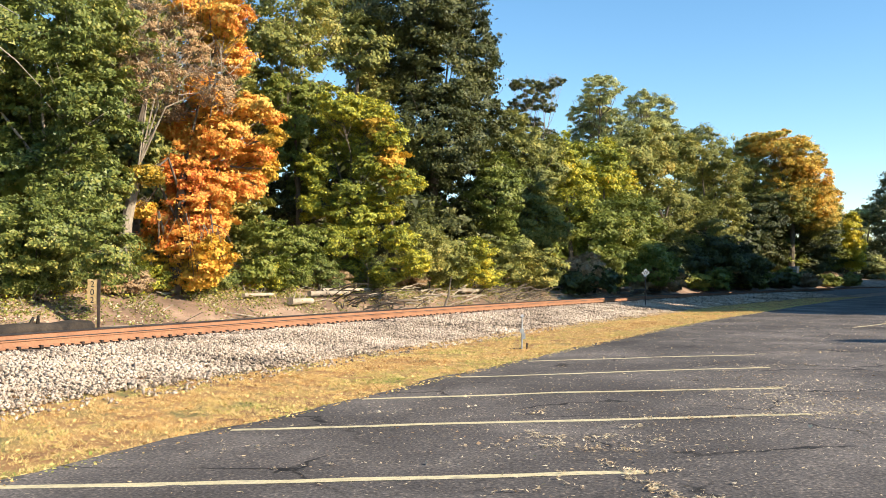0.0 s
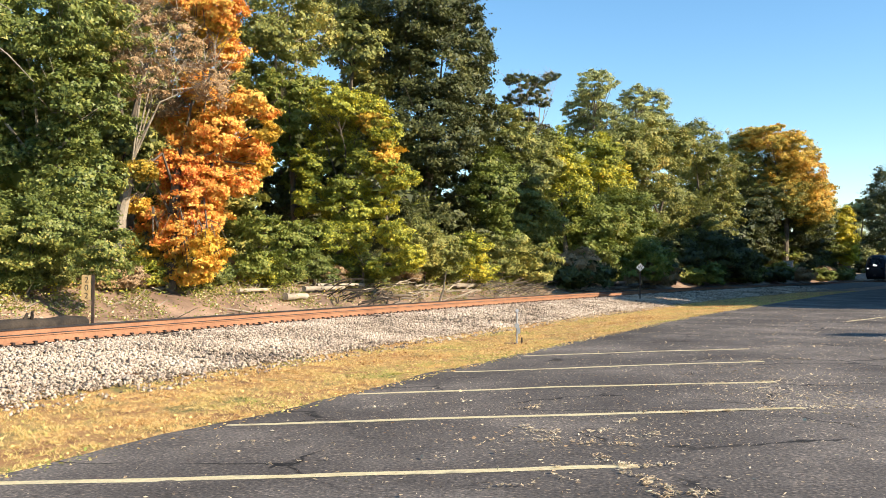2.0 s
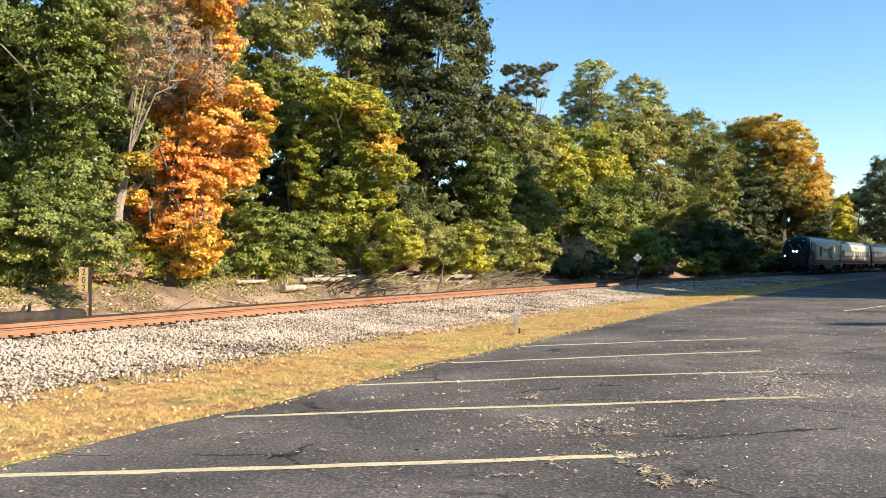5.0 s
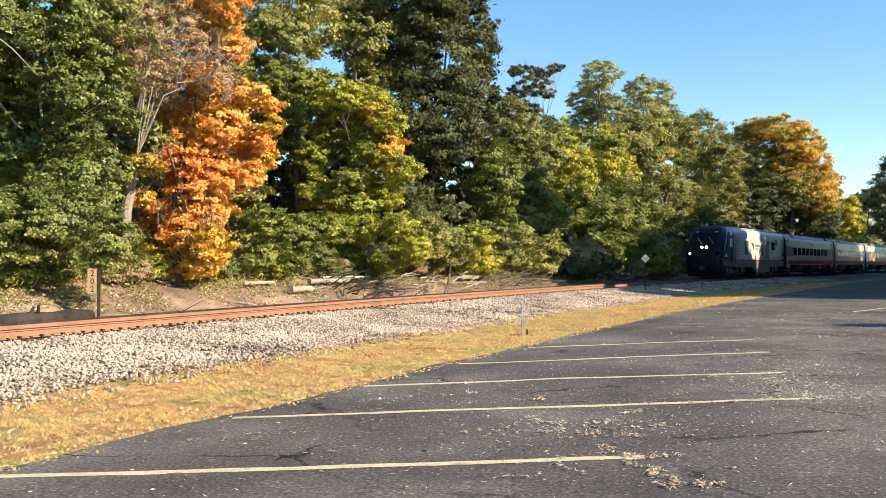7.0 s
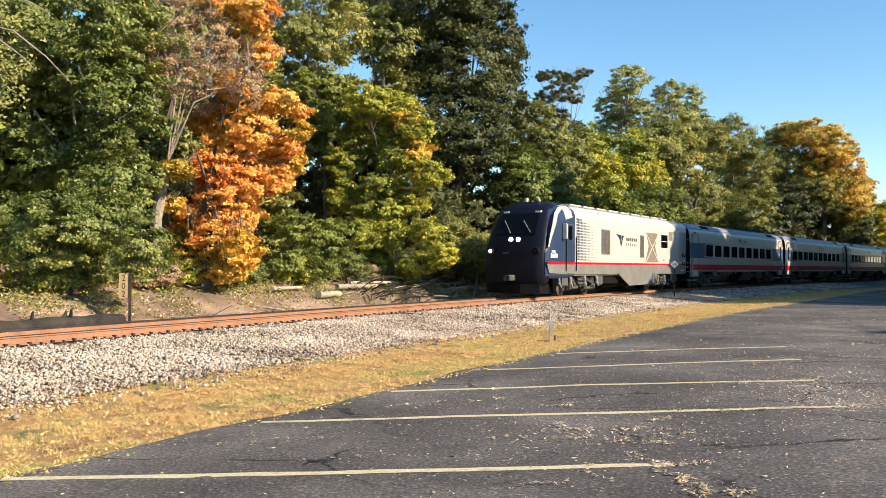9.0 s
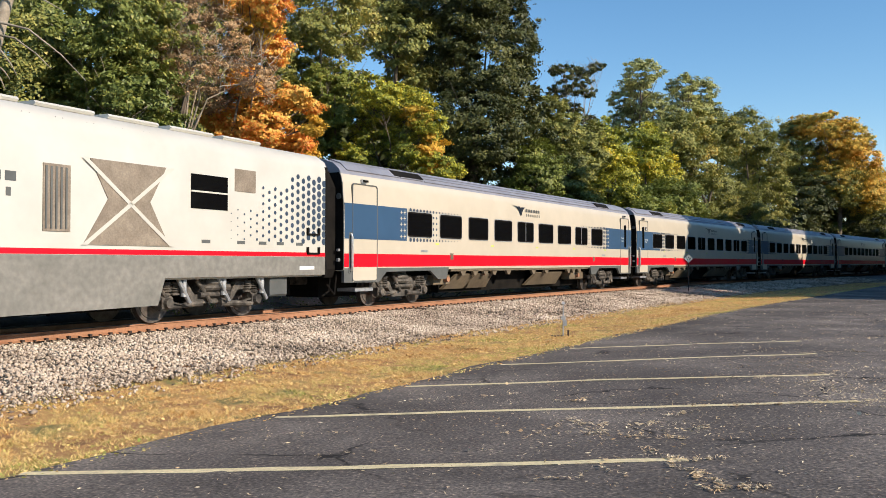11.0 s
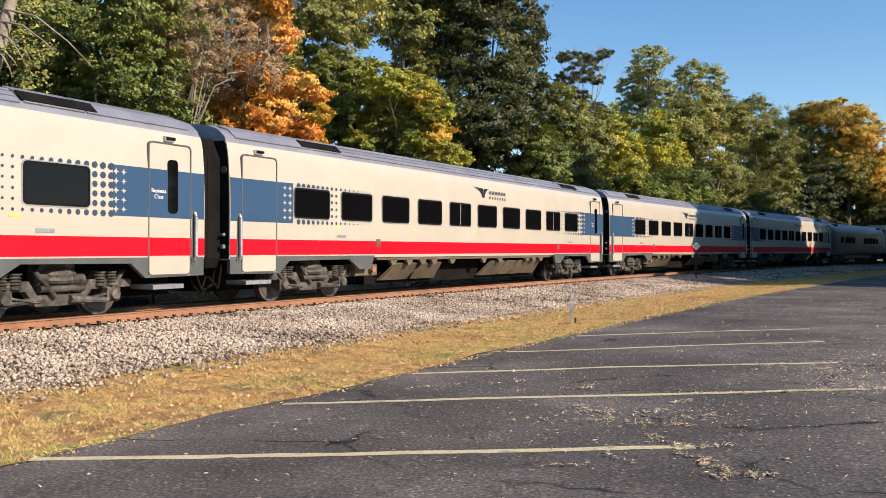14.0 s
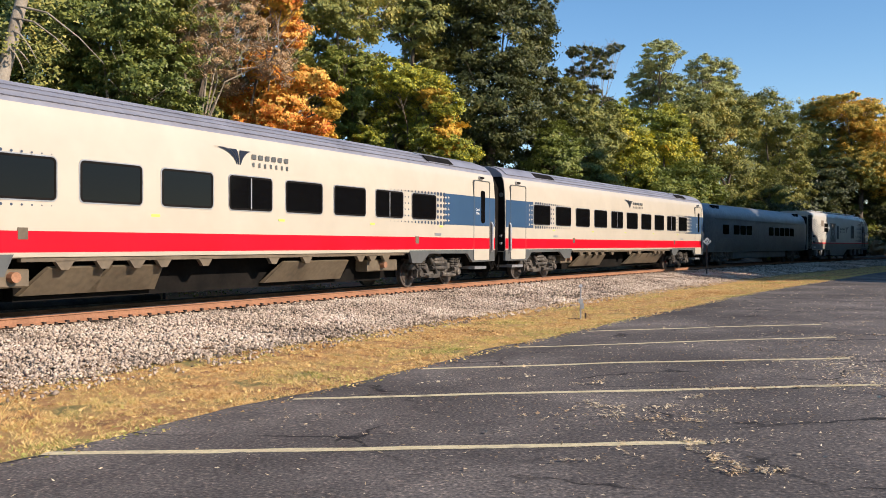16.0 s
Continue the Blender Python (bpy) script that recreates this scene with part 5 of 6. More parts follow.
    # small hatches and vents
    for u, z0, z1, w, mt in ((4.1, 1.75, 1.82, 0.4, M_GREY), (6.0, 1.5, 1.72, 0.2, M_BEIGE), (CAR - 4.4, 1.72, 1.8, 0.4, M_GREY), (CAR - 5.6, 1.45, 1.68, 0.2, M_BEIGE)):
        part("service_hatch", Geo().box(X(u + w), X(u), SIDE, SIDE + 0.012, z0, z1), mt, car)
    # winged mark and two rows of lettering above the windows, as plain shapes
    lg = winged(Geo(), mark - 0.12, 3.33, 1.2, 0.38, SIDE - 0.022, X)
    part("emblem", lg, M_NAVY, car, "dark winged emblem")
    wd = Geo()
    for i in range(6):
        wd.add([(X(mark + 1.12 + 0.235 * i + dx), SIDE - 0.016, 3.5 + dz) for dx, dz in ((0, 0), (0.15, 0), (0.15, 0.12), (0, 0.12))], [(0, 1, 2, 3)])
    for i in range(7):
        wd.add([(X(mark + 1.14 + 0.205 * i + dx), SIDE - 0.008, 3.31 + dz) for dx, dz in ((0, 0), (0.06, 0), (0.06, 0.11), (0, 0.11))], [(0, 1, 2, 3)])
    tagged(part("lettering_bar", wd, M_SKIRT, car, "rows of dark lettering bars"), kind="stuff")
    # lower skirts at the ends, cut round the bogies
    for e in (1, -1):
        q = lambda u: e * (H2 - u)
        sk = Geo().slab([(q(0.02), 1.26), (q(0.02), 0.8), (q(1.75), 0.78), (q(2.15), 1.1), (q(4.7), 1.12), (q(5.2), 0.82), (q(5.75), 0.82), (q(5.95), 1.26)], SIDE - 0.1, SIDE - 0.006)
        part("skirt", sk, M_SKIRT, car, "dark grey lower skirt")
        sk2 = Geo().slab([(q(0.02), 1.0), (q(0.02), 0.8), (q(1.75), 0.78), (q(2.15), 1.0)], -SIDE + 0.006, -SIDE + 0.1)
        part("skirt", sk2, M_SKIRT, car)
        part("step", Geo().box(min(q(0.6), q(1.5)), max(q(0.6), q(1.5)), 0.9, SIDE - 0.05, 0.52, 0.62), M_GREY, car, "steel boarding step")
        bogie(car, q(3.55), 2.5)
        holes = Geo()
        hx = q(-0.02)
        holes.tube((hx - 0.01, 1.42, 3.35), (hx + 0.01, 1.42, 3.35), 0.09, 0.09, 14)
        part("end_port", holes, M_SKIRT, car)
        part("end_hook", Geo().box(min(hx, q(-0.1)), max(hx, q(-0.1)), 1.4, 1.48, 1.42, 1.52, 0.02).box(min(hx, q(-0.1)), max(hx, q(-0.1)), 1.4, 1.48, 1.72, 1.8, 0.02), M_GREY, car)
        part("end_panel", Geo().prism([(y_ * 0.985, z_) for y_, z_ in side_wall()[1:-1]] , min(q(0.01), q(-0.015)), max(q(0.01), q(-0.015))), M_BLACK, car, "black end wall")
        gw = Geo().prism([(1.2, 0.95), (1.3, 1.2), (1.3, 3.6), (1.05, 4.1), (-1.05, 4.1), (-1.3, 3.6), (-1.3, 1.2), (-1.2, 0.95)], min(q(0), q(-GAP / 2)), max(q(0), q(-GAP / 2)))
        part("gangway", gw, M_BLACK, car, "black rubber gangway bellows")
        hose = Geo().path([(q(0.05), 1.1, 1.0), (q(-0.1), 1.15, 0.55), (q(-0.35), 1.1, 0.4)], [0.03, 0.03, 0.03], 6)
        hose.path([(q(0.05), 1.3, 1.05), (q(-0.15), 1.38, 0.45), (q(-0.38), 1.3, 0.75)], [0.025, 0.025, 0.025], 6)
        part("hose", hose, M_BLACK, car)
        part("coupler", Geo().box(min(q(0.4), q(-GAP / 2)), max(q(0.4), q(-GAP / 2)), -0.2, 0.2, 0.72, 1.0, 0.05), M_TRUCK, car)
    # equipment under the floor: rail with brackets, sloped dusty covers, boxes
    part("sill_rail", Geo().box(X(18.9), X(6.1), SIDE - 0.16, SIDE - 0.04, 1.08, 1.15), M_BEIGE, car, "dusty sill beam")
    for u in (7.0, 7.9, 8.7, 9.4, 10.6, 12.9, 14.2, 16.6, 17.2, 17.9):
        part("bracket", Geo().slab([(X(u + 0.22), 1.1), (X(u - 0.22), 1.1), (X(u - 0.08), 0.92), (X(u + 0.08), 0.92)], SIDE - 0.14, SIDE - 0.04), M_BEIGE, car)
    for u0, u1 in covers:
        cov = Geo().add([(X(u0 + 0.15), 1.42, 0.95), (X(u1), 1.42, 0.95), (X(u1 + 0.1), 1.05, 0.42), (X(u0 - 0.2), 1.05, 0.42), (X(u0 + 0.15), 1.36, 0.99), (X(u1), 1.36, 0.99), (X(u1 + 0.1), 0.9, 0.42), (X(u0 - 0.2), 0.9, 0.42)], [(0, 1, 2, 3), (4, 5, 6, 7), (0, 1, 5, 4), (2, 3, 7, 6), (0, 3, 7, 4), (1, 2, 6, 5)])
        part("equipment_cover", cov, M_BEIGE, car, "sloped dusty tan equipment cover")
    part("underframe", Geo().box(-H2 + 0.1, H2 - 0.1, -0.6, 0.6, 0.34, 1.14), M_BLACK, car, "black underframe")
    under = Geo().box(X(18.6), X(6.4), -1.2, 0.88, 0.3, 1.14)
    part("equipment_box", under, M_BLACK, car, "dark underfloor equipment")
    for u0, u1 in boxes:
        box = part("equipment_box", Geo().box(X(u1), X(u0), 0.95, 1.35, 0.6, 0.95, 0.03), M_BEIGE, car)
        part("valve", Geo().tube((X(u0 + 0.75), 1.3, 0.8), (X(u0 + 0.75), 1.5, 0.8), 0.1), M_RUST, box)
    return car


def locomotive():
    """A diesel passenger locomotive with a sloped dark nose and silver sides."""
    eng = thing("locomotive", "silver diesel locomotive with black sloped nose and blue cab", "locomotive", "locomotives")
    H2 = LOCO / 2
    X = lambda u: H2 - u

    def section(u, w, zb, zt, shoulder):
        half = [(w * 0.93, zb), (w, zb + 0.12), (w, zt - shoulder), (w - 0.1, zt - shoulder * 0.55), (w - 0.38, zt - shoulder * 0.16), (w * 0.45, zt)]
        return [(X(u), y, z) for y, z in half + [(-y, z) for y, z in half[::-1]]]

    body = Geo().loft([section(u, w, zb, zt, sh) for u, w, zb, zt, sh in ((3.0, SIDE, 1.0, 4.5, 0.75), (4.3, SIDE, 1.0, 4.52, 0.6), (LOCO, SIDE, 1.0, 4.52, 0.5))])
    part("body", body, M_SILVER, eng, "silver white hood with grey lower side", 35)
    cab = Geo().loft([section(u, w, zb, zt, sh) for u, w, zb, zt, sh in ((1.0, SIDE - 0.1, 0.9, 2.4, 0.35), (1.2, SIDE - 0.05, 0.9, 2.9, 0.55), (1.62, SIDE - 0.02, 0.9, 3.7, 0.75), (2.0, SIDE, 0.9, 4.2, 0.85), (2.5, SIDE + 0.002, 0.9, 4.42, 0.85), (4.1, SIDE + 0.004, 0.98, 4.525, 0.62))])
    part("cab", cab, M_CAB, eng, "slate blue driver's cab side", 35)
    nose = Geo().loft([section(u, w, zb, zt, sh) for u, w, zb, zt, sh in ((0.8, 1.1, 0.75, 1.8, 0.4), (0.86, 1.35, 0.6, 2.25, 0.5), (1.02, 1.47, 0.55, 2.8, 0.6), (1.28, 1.52, 0.6, 3.3, 0.7), (1.6, 1.48, 1.1, 3.8, 0.75), (1.95, 1.42, 2.0, 4.28, 0.75), (2.4, 1.32, 3.0, 4.56, 0.55), (3.6, 1.2, 4.0, 4.62, 0.3))])
    nz = part("nose", nose, M_NOSE, eng, "black sloped nose", 40)
    # windshield, following the slope
    ws = Geo().add([(X(1.05), 0.98, 2.95), (X(1.05), -0.98, 2.95), (X(1.64), -0.9, 3.95), (X(1.64), 0.9, 3.95), (X(1.3), 0.95, 2.95), (X(1.3), -0.95, 2.95), (X(1.85), -0.88, 3.9), (X(1.85), 0.88, 3.9)], [(0, 1, 2, 3), (4, 5, 6, 7), (0, 1, 5, 4), (1, 2, 6, 5), (2, 3, 7, 6), (3, 0, 4, 7)])
    part("windshield", ws, M_GLASS, nz, "wide dark windshield")
    wip = Geo()
    for y0, y1 in ((0.75, 0.25), (-0.25, -0.7)):
        wip.tube((X(1.04), y0, 3.02), (X(1.4), y1, 3.6), 0.02)
    part("wiper", wip, M_GREY, nz)
    for y in (0.18, -0.18):
        part("headlight", Geo().tube((X(1.2), y, 2.72), (X(0.95), y, 2.7), 0.075, 0.1, 14), M_LAMP, nz, "lit white headlight")
    for y in (1.12, -1.12):
        part("ditch_light", Geo().tube((X(1.0), y, 2.15), (X(0.74), y, 2.15), 0.08, 0.08, 14), M_LAMP if y < 0 else M_GLASS, nz, "round ditch light")
        part("light_pod", Geo().tube((X(1.2), y, 2.15), (X(0.78), y, 2.15), 0.2, 0.16, 14), M_BLACK, nz)
        part("number_board", Geo().box(X(1.9), X(1.72), y * 0.72 - 0.13, y * 0.72 + 0.13, 3.99, 4.07), M_WHITE, nz, "white number board bars")
    em = Geo()
    for i in range(3):
        em.box(X(1.0), X(0.83), -0.5 + 0.1 * i, -0.44 + 0.1 * i, 1.95, 2.1)
    for i in range(6):
        em.box(X(1.0), X(0.84), -0.1 + 0.13 * i, -0.02 + 0.13 * i, 1.97, 2.05)
    part("emblem", em, M_SKIRT, nz, "grey nose emblem bars")
    pilot = Geo().loft([[(X(u), y, z) for y, z in ((w, 0.2), (w, 0.62), (-w, 0.62), (-w, 0.2))] for u, w in ((0.55, 0.5), (0.85, 1.3), (1.5, 1.45))])
    part("pilot", pilot, M_BLACK, eng, "black pilot plough")
    part("coupler", Geo().box(X(1.0), X(0.2), -0.14, 0.14, 0.78, 1.05, 0.04), M_TRUCK, eng)
    # white swoosh from the roof down the cab's front edge
    sw = Geo()
    pts = [(1.06, 2.35, 0.12), (1.2, 2.8, 0.24), (1.5, 3.4, 0.36), (1.9, 3.95, 0.42), (2.4, 4.24, 0.5), (3.3, 4.36, 0.8)]
    n = len(pts)
    v = []
    for u, z, w in pts:
        yy = SIDE - 0.06 if z < 3.6 else SIDE - 0.06 - (z - 3.6) * 0.28
        v += [(X(u), yy + 0.075, z), (X(u + w), yy + 0.075, z - 0.08 * w)]
    sw.add(v, [(2 * i, 2 * i + 1, 2 * i + 3, 2 * i + 2) for i in range(n - 1)])
    part("swoosh", sw, M_SILVER, eng, "pale swoosh along the cab's front edge")
    # cab door, window, mirror, rails
    dr = part("cab_door", ring(Geo(), X(4.0), X(3.1), 1.1, 3.5, 0.1, 0.03, SIDE, SIDE + 0.012), M_SKIRT, eng, "blue cab door outline")
    part("door_window", Geo().slab(rounded(X(3.75), X(3.3), 2.75, 3.4, 0.12), SIDE - 0.02, SIDE + 0.014), M_GLASS, dr)
    part("cab_mirror", Geo().box(X(2.75), X(2.6), SIDE + 0.03, SIDE + 0.22, 2.75, 3.5, 0.04), M_SILVER, eng, "tall mirror housing")
    for u in (2.95, 4.12):
        part("grab_rail", Geo().tube((X(u), SIDE + 0.06, 1.25), (X(u), SIDE + 0.06, 2.9), 0.025), M_BLACK, eng)
    for i, (u, z, w, h) in enumerate(((1.45, 2.1, 0.55, 0.1), (1.35, 1.86, 0.75, 0.19))):
        for k in range(3 if i == 0 else 4):
            part("number_bar", Geo().box(X(u + (k + 0.8) * w / 4), X(u + k * w / 4), SIDE - 0.02, SIDE + 0.012, z, z + h), M_WHITE, eng)
    # stripe, grey lower side, louvres, X-braced panel, window
    part("red_stripe", Geo().box(X(LOCO - 0.03), X(1.0), SIDE - 0.03, SIDE + 0.008, 1.56, 1.67), M_RED, eng, "thin red stripe")
    low = Geo().slab([(X(1.0), 1.55), (X(LOCO - 0.02), 1.55), (X(LOCO - 0.02), 1.05), (X(16.4), 1.05), (X(16.2), 0.45), (X(11.6), 0.4), (X(10.2), 0.95), (X(9.9), 1.08), (X(3.4), 1.08), (X(1.2), 1.15)], SIDE - 0.04, SIDE + 0.005)
    part("lower_side", low, M_LOWER, eng, "grey lower side and fuel tank cover")
    part("louvre", Geo().box(X(8.65), X(7.45), SIDE - 0.01, SIDE + 0.02, 2.1, 3.42), M_LOUVRE, eng, "brown grey louvre panel")
    part("louvre", Geo().box(X(13.95), X(13.35), SIDE - 0.01, SIDE + 0.02, 2.0, 3.3), M_LOUVRE, eng)
    xp = part("access_panel", Geo().slab([(X(14.4), 3.5), (X(16.4), 3.5), (X(15.95), 2.7), (X(16.5), 1.75), (X(14.25), 1.75), (X(14.85), 2.7)], SIDE - 0.01, SIDE + 0.018), M_LOUVRE, eng, "cross-braced grille panel")
    br = Geo()
    for u0, u1 in ((14.2, 16.5), (16.5, 14.2)):
        br.add([(X(u0), SIDE + 0.03, 3.5), (X(u0 + 0.14), SIDE + 0.03, 3.5), (X(u1 + 0.14), SIDE + 0.03, 1.75), (X(u1), SIDE + 0.03, 1.75)], [(0, 1, 2, 3)])
    part("brace", br, M_SILVER, xp)
    for u0, u1, z0, z1 in ((7.45, 8.65, 2.1, 3.42), (13.35, 13.95, 2.0, 3.3)):
        sl = Geo()
        for i in range(int((u1 - u0) / 0.11)):
            sl.box(X(u0 + i * 0.11 + 0.08), X(u0 + i * 0.11 + 0.04), SIDE + 0.02, SIDE + 0.035, z0 + 0.05, z1 - 0.05)
        tagged(part("slat", sl, M_SKIRT, eng, "upright louvre slats"), kind="stuff")
    part("vent_panel", Geo().box(X(LOCO - 3.05), X(LOCO - 3.8), SIDE - 0.01, SIDE + 0.015, 3.15, 3.7), M_LOUVRE, eng, "square grey vent panel")
    part("rear_corner", Geo().box(X(LOCO), X(LOCO - 0.1), SIDE - 0.3, SIDE + 0.01, 1.0, 4.1), M_BLACK, eng, "black rear corner post")
    for z in (1.62, 2.15):
        stp = Geo()
        for u in (LOCO - 0.95, LOCO - 0.45):
            stp.box(X(u + 0.05), X(u), SIDE, SIDE + 0.06, z, z + 0.2)
        stp.box(X(LOCO - 0.4), X(LOCO - 0.95), SIDE + 0.02, SIDE + 0.06, z, z + 0.05)
        part("step", stp, M_BLACK, eng, "black rung step")
    mk_ = Geo()
    for u in (LOCO - 1.4, LOCO - 2.2, LOCO - 2.9, LOCO - 3.7, LOCO - 4.9):
        mk_.box(X(u + 0.28), X(u), SIDE, SIDE + 0.006, 1.85, 1.93)
    part("marking", mk_, M_SKIRT, eng, "small grey marking bars")
    part("marking", Geo().box(X(LOCO - 0.6), X(LOCO - 1.25), SIDE, SIDE + 0.009, 1.2, 1.29), M_WHITE, eng, "white marking bar")
    wn_ = part("side_window", Geo().box(X(18.35), X(17.15), SIDE - 0.01, SIDE + 0.012, 2.65, 3.45), M_GLASS, eng)
    part("mullion", Geo().box(X(18.35), X(17.15), SIDE, SIDE + 0.02, 3.03, 3.07), M_SILVER, wn_)
    dots = Geo()
    for i in range(15):
        for j in range(15 - i // 4):
            h = 0.105 * (1 - i / 17)
            dots.box(X(4.25 + i * 0.18 + h * 1.35), X(4.25 + i * 0.18), SIDE, SIDE + 0.006, 1.76 + j * 0.14, 1.76 + j * 0.14 + h)
    for i in range(17):
        r = 0.098 * (1 - i / 19)
        for j in range(9):
            if (i > 6 and j > 6) or (i > 11 and j > 3):
                continue
            disc(dots, X(LOCO - 0.16 - i * 0.235), 1.98 + j * 0.205 + 0.1 * (i % 2), r, SIDE + 0.006, 10)
    tagged(part("dot_pattern", dots, M_DOT, eng, "blue halftone squares fading along the hood"), kind="stuff")
    lg = winged(Geo(), 9.35, 2.62, 1.45, 0.62, SIDE + 0.006, X)
    part("emblem", lg, M_NAVY, eng, "dark winged emblem")
    wd = Geo()
    for i in range(6):
        wd.box(X(11.3 + 0.3 * i), X(11.08 + 0.3 * i), SIDE, SIDE + 0.006, 2.9, 3.08)
        wd.box(X(11.2 + 0.3 * i), X(11.1 + 0.3 * i), SIDE, SIDE + 0.006, 2.62, 2.78)
    tagged(part("lettering_bar", wd, M_SKIRT, eng, "rows of grey lettering bars"), kind="stuff")
    # roof line: a row of small brackets and hatches
    rt = Geo()
    for i in range(24):
        for e in (0.0, 0.16):
            rt.add([(X(5.0 + i * 0.72 + e + dx), 1.475 - dz * 0.3, 4.1 + dz) for dx, dz in ((0, 0), (0.13, 0), (0.065, 0.14))] + [(X(5.0 + i * 0.72 + e + dx), 1.53 - dz * 0.3, 4.1 + dz) for dx, dz in ((0, 0), (0.13, 0), (0.065, 0.14))], [(0, 1, 2), (3, 5, 4), (0, 3, 4, 1), (1, 4, 5, 2), (2, 5, 3, 0)])
    tagged(part("roof_bracket", rt, M_SKIRT, eng, "row of dark roof brackets"), kind="stuff")
    rf = Geo()
    for i in range(9):
        rf.box(X(6.3 + i * 1.75), X(4.9 + i * 1.75), -1.0, 1.0, 4.5, 4.6, 0.05)
    part("roof_hatch", rf, M_SILVER, eng, "raised pale roof hatches")
    part("horn", Geo().tube((X(2.6), 0.5, 4.5), (X(2.3), 0.5, 4.75), 0.07).tube((X(3.0), -0.4, 4.5), (X(3.0), -0.4, 4.8), 0.09), M_CREAM, eng)
    bogie(eng, X(5.65), 3.0, 0.5, frame_z=0.75, label="dark locomotive bogie")
    bogie(eng, X(18.3), 3.0, 0.5, frame_z=0.75, label="dark locomotive bogie")
    for u in (3.35, 7.75, 16.1, 20.5):
        part("sand_box", Geo().box(X(u + 0.35), X(u - 0.35), 0.95, 1.42, 0.5, 1.02, 0.05), M_SKIRT, eng)
    for u in (2.6, 3.9, 5.65, 7.2, 17.0, 18.3, 19.7):
        part("damper", Geo().tube((X(u), 1.38, 1.02), (X(u + 0.35), 1.4, 0.45), 0.05, 0.05, 8).tube((X(u + 0.2), 1.36, 1.0), (X(u + 0.2), 1.36, 0.6), 0.07, 0.07, 8), M_GREY, eng, "pale steel damper")
    part("underframe", Geo().box(X(LOCO - 0.2), X(1.5), -0.62, 0.5, 0.45, 1.02), M_BLACK, eng, "black underframe")
    part("fuel_tank", Geo().box(X(16.0), X(8.8), -1.2, 1.2, 0.35, 1.0, 0.2), M_BLACK, eng)
    part("equipment_box", Geo().box(X(10.5), X(7.9), 0.9, 1.35, 0.55, 1.0, 0.03), M_BLACK, eng)
    part("gangway", Geo().box(X(LOCO + 0.42), X(LOCO), -1.2, 1.2, 1.0, 4.0, 0.1), M_BLACK, eng)
    return eng


def cafe_car():
    """An older steel car with a rounded roof and a row of small windows."""
    car = thing("cafe_car", "older fluted stainless steel passenger car with rounded roof", "railway car", "passenger cars")
    H2 = CAR / 2
    X = lambda u: H2 - u
    half = [(1.4, 0.95), (1.52, 1.5), (1.56, 2.4), (1.52, 3.2), (1.36, 3.75), (1.0, 4.1), (0.5, 4.24)]
    prof = half + [(-y, z) for y, z in half[::-1]]
    rings = [[(X(u), y * k, 0.95 + (z - 0.95) * (0.94 + 0.06 * k)) for y, z in prof] for u, k in ((0, 0.9), (0.6, 0.98), (1.4, 1.0), (CAR - 1.4, 1.0), (CAR - 0.6, 0.98), (CAR, 0.9))]
    body = part("body", Geo().loft(rings), M_STEEL, car, "dull stainless steel shell", 40)
    fl = Geo()
    for z in (1.25, 1.4, 1.55, 1.7, 1.85, 3.15):
        fl.box(X(CAR - 1.5), X(1.5), 1.5, 1.575, z, z + 0.05)
    part("fluting", fl, M_STEEL, body)
    for u in (3.0, 5.2, 6.6, 8.0, 13.4, 15.0, 16.4, 17.8, 19.2):
        part("window", Geo().slab(rounded(X(u + 1.2), X(u), 2.15, 2.8, 0.12), 1.5, 1.568), M_GLASS, car, "dark window")
    for u in (1.8, 2.6, CAR - 3.4, CAR - 2.6):
        part("roof_vent", Geo().box(X(u + 0.5), X(u), 0.9, 1.25, 3.85, 4.08), M_BLACK, car)
    for e in (1, -1):
        bogie(car, e * (H2 - 3.4), 2.6)
        part("gangway", Geo().box(min(e * H2, e * (H2 + GAP / 2)), max(e * H2, e * (H2 + GAP / 2)), -0.9, 0.9, 1.0, 3.6, 0.1), M_BLACK, car)
    part("equipment_box", Geo().box(X(19), X(6), -1.2, 1.25, 0.45, 0.96, 0.05), M_SKIRT, car)
    return car


lead_engine = locomotive()
COVERS = ((7.2, 8.6), (8.65, 10.1), (13.6, 14.85), (14.95, 15.85), (15.95, 16.85), (16.95, 18.1))
wide = coach(9, 3.3, 1.995, (4, 7), "Coach\nClass", 10.95, ((6.6, 8.0), (8.05, 9.5), (13.3, 16.2)), ((17.2, 18.8), (5.3, 6.4)))
business = coach(10, 2.4, 2.0, (4, 8), "Business\nClass", 12.1, COVERS, ((5.3, 6.4),))
standard = coach(10, 2.3, 2.0, (4, 8), "Coach\nClass", 12.1, COVERS, ((5.3, 6.4),))
coaches = [wide, business, standard, copy_thing(wide, Matrix.Identity(4)), copy_thing(standard, Matrix.Identity(4))]
cafe = cafe_car()
HAND = -1.0   # the engine at the rear runs backwards: its other side faces the lot
tail_engine = locomotive()
HAND = 1.0

# ---- small things by the track ----
TALL = 1.0


def at_track(s, d, z=0.0, turn=0.0):
    x, y, a = along(s, d)
    return pose(float(x), float(y), z, 0, 0, math.degrees(float(a)) + turn)


# milepost: rusty steel post with a narrow board
mp = thing("milepost", "rusty steel post with an ochre mile board reading 202", "milepost", m=at_track(-11.3, -3.3, -0.12, -61))
part("post", Geo().box(-0.035, 0.035, -0.03, 0.03, -0.2, 1.5), M_DARKIRON, mp, "dark rusty steel post")
board = part("board", Geo().box(-0.31, -0.045, -0.015, 0.015, 0.8, 1.5, 0.006), M_OCHRE, mp, "faded ochre board")
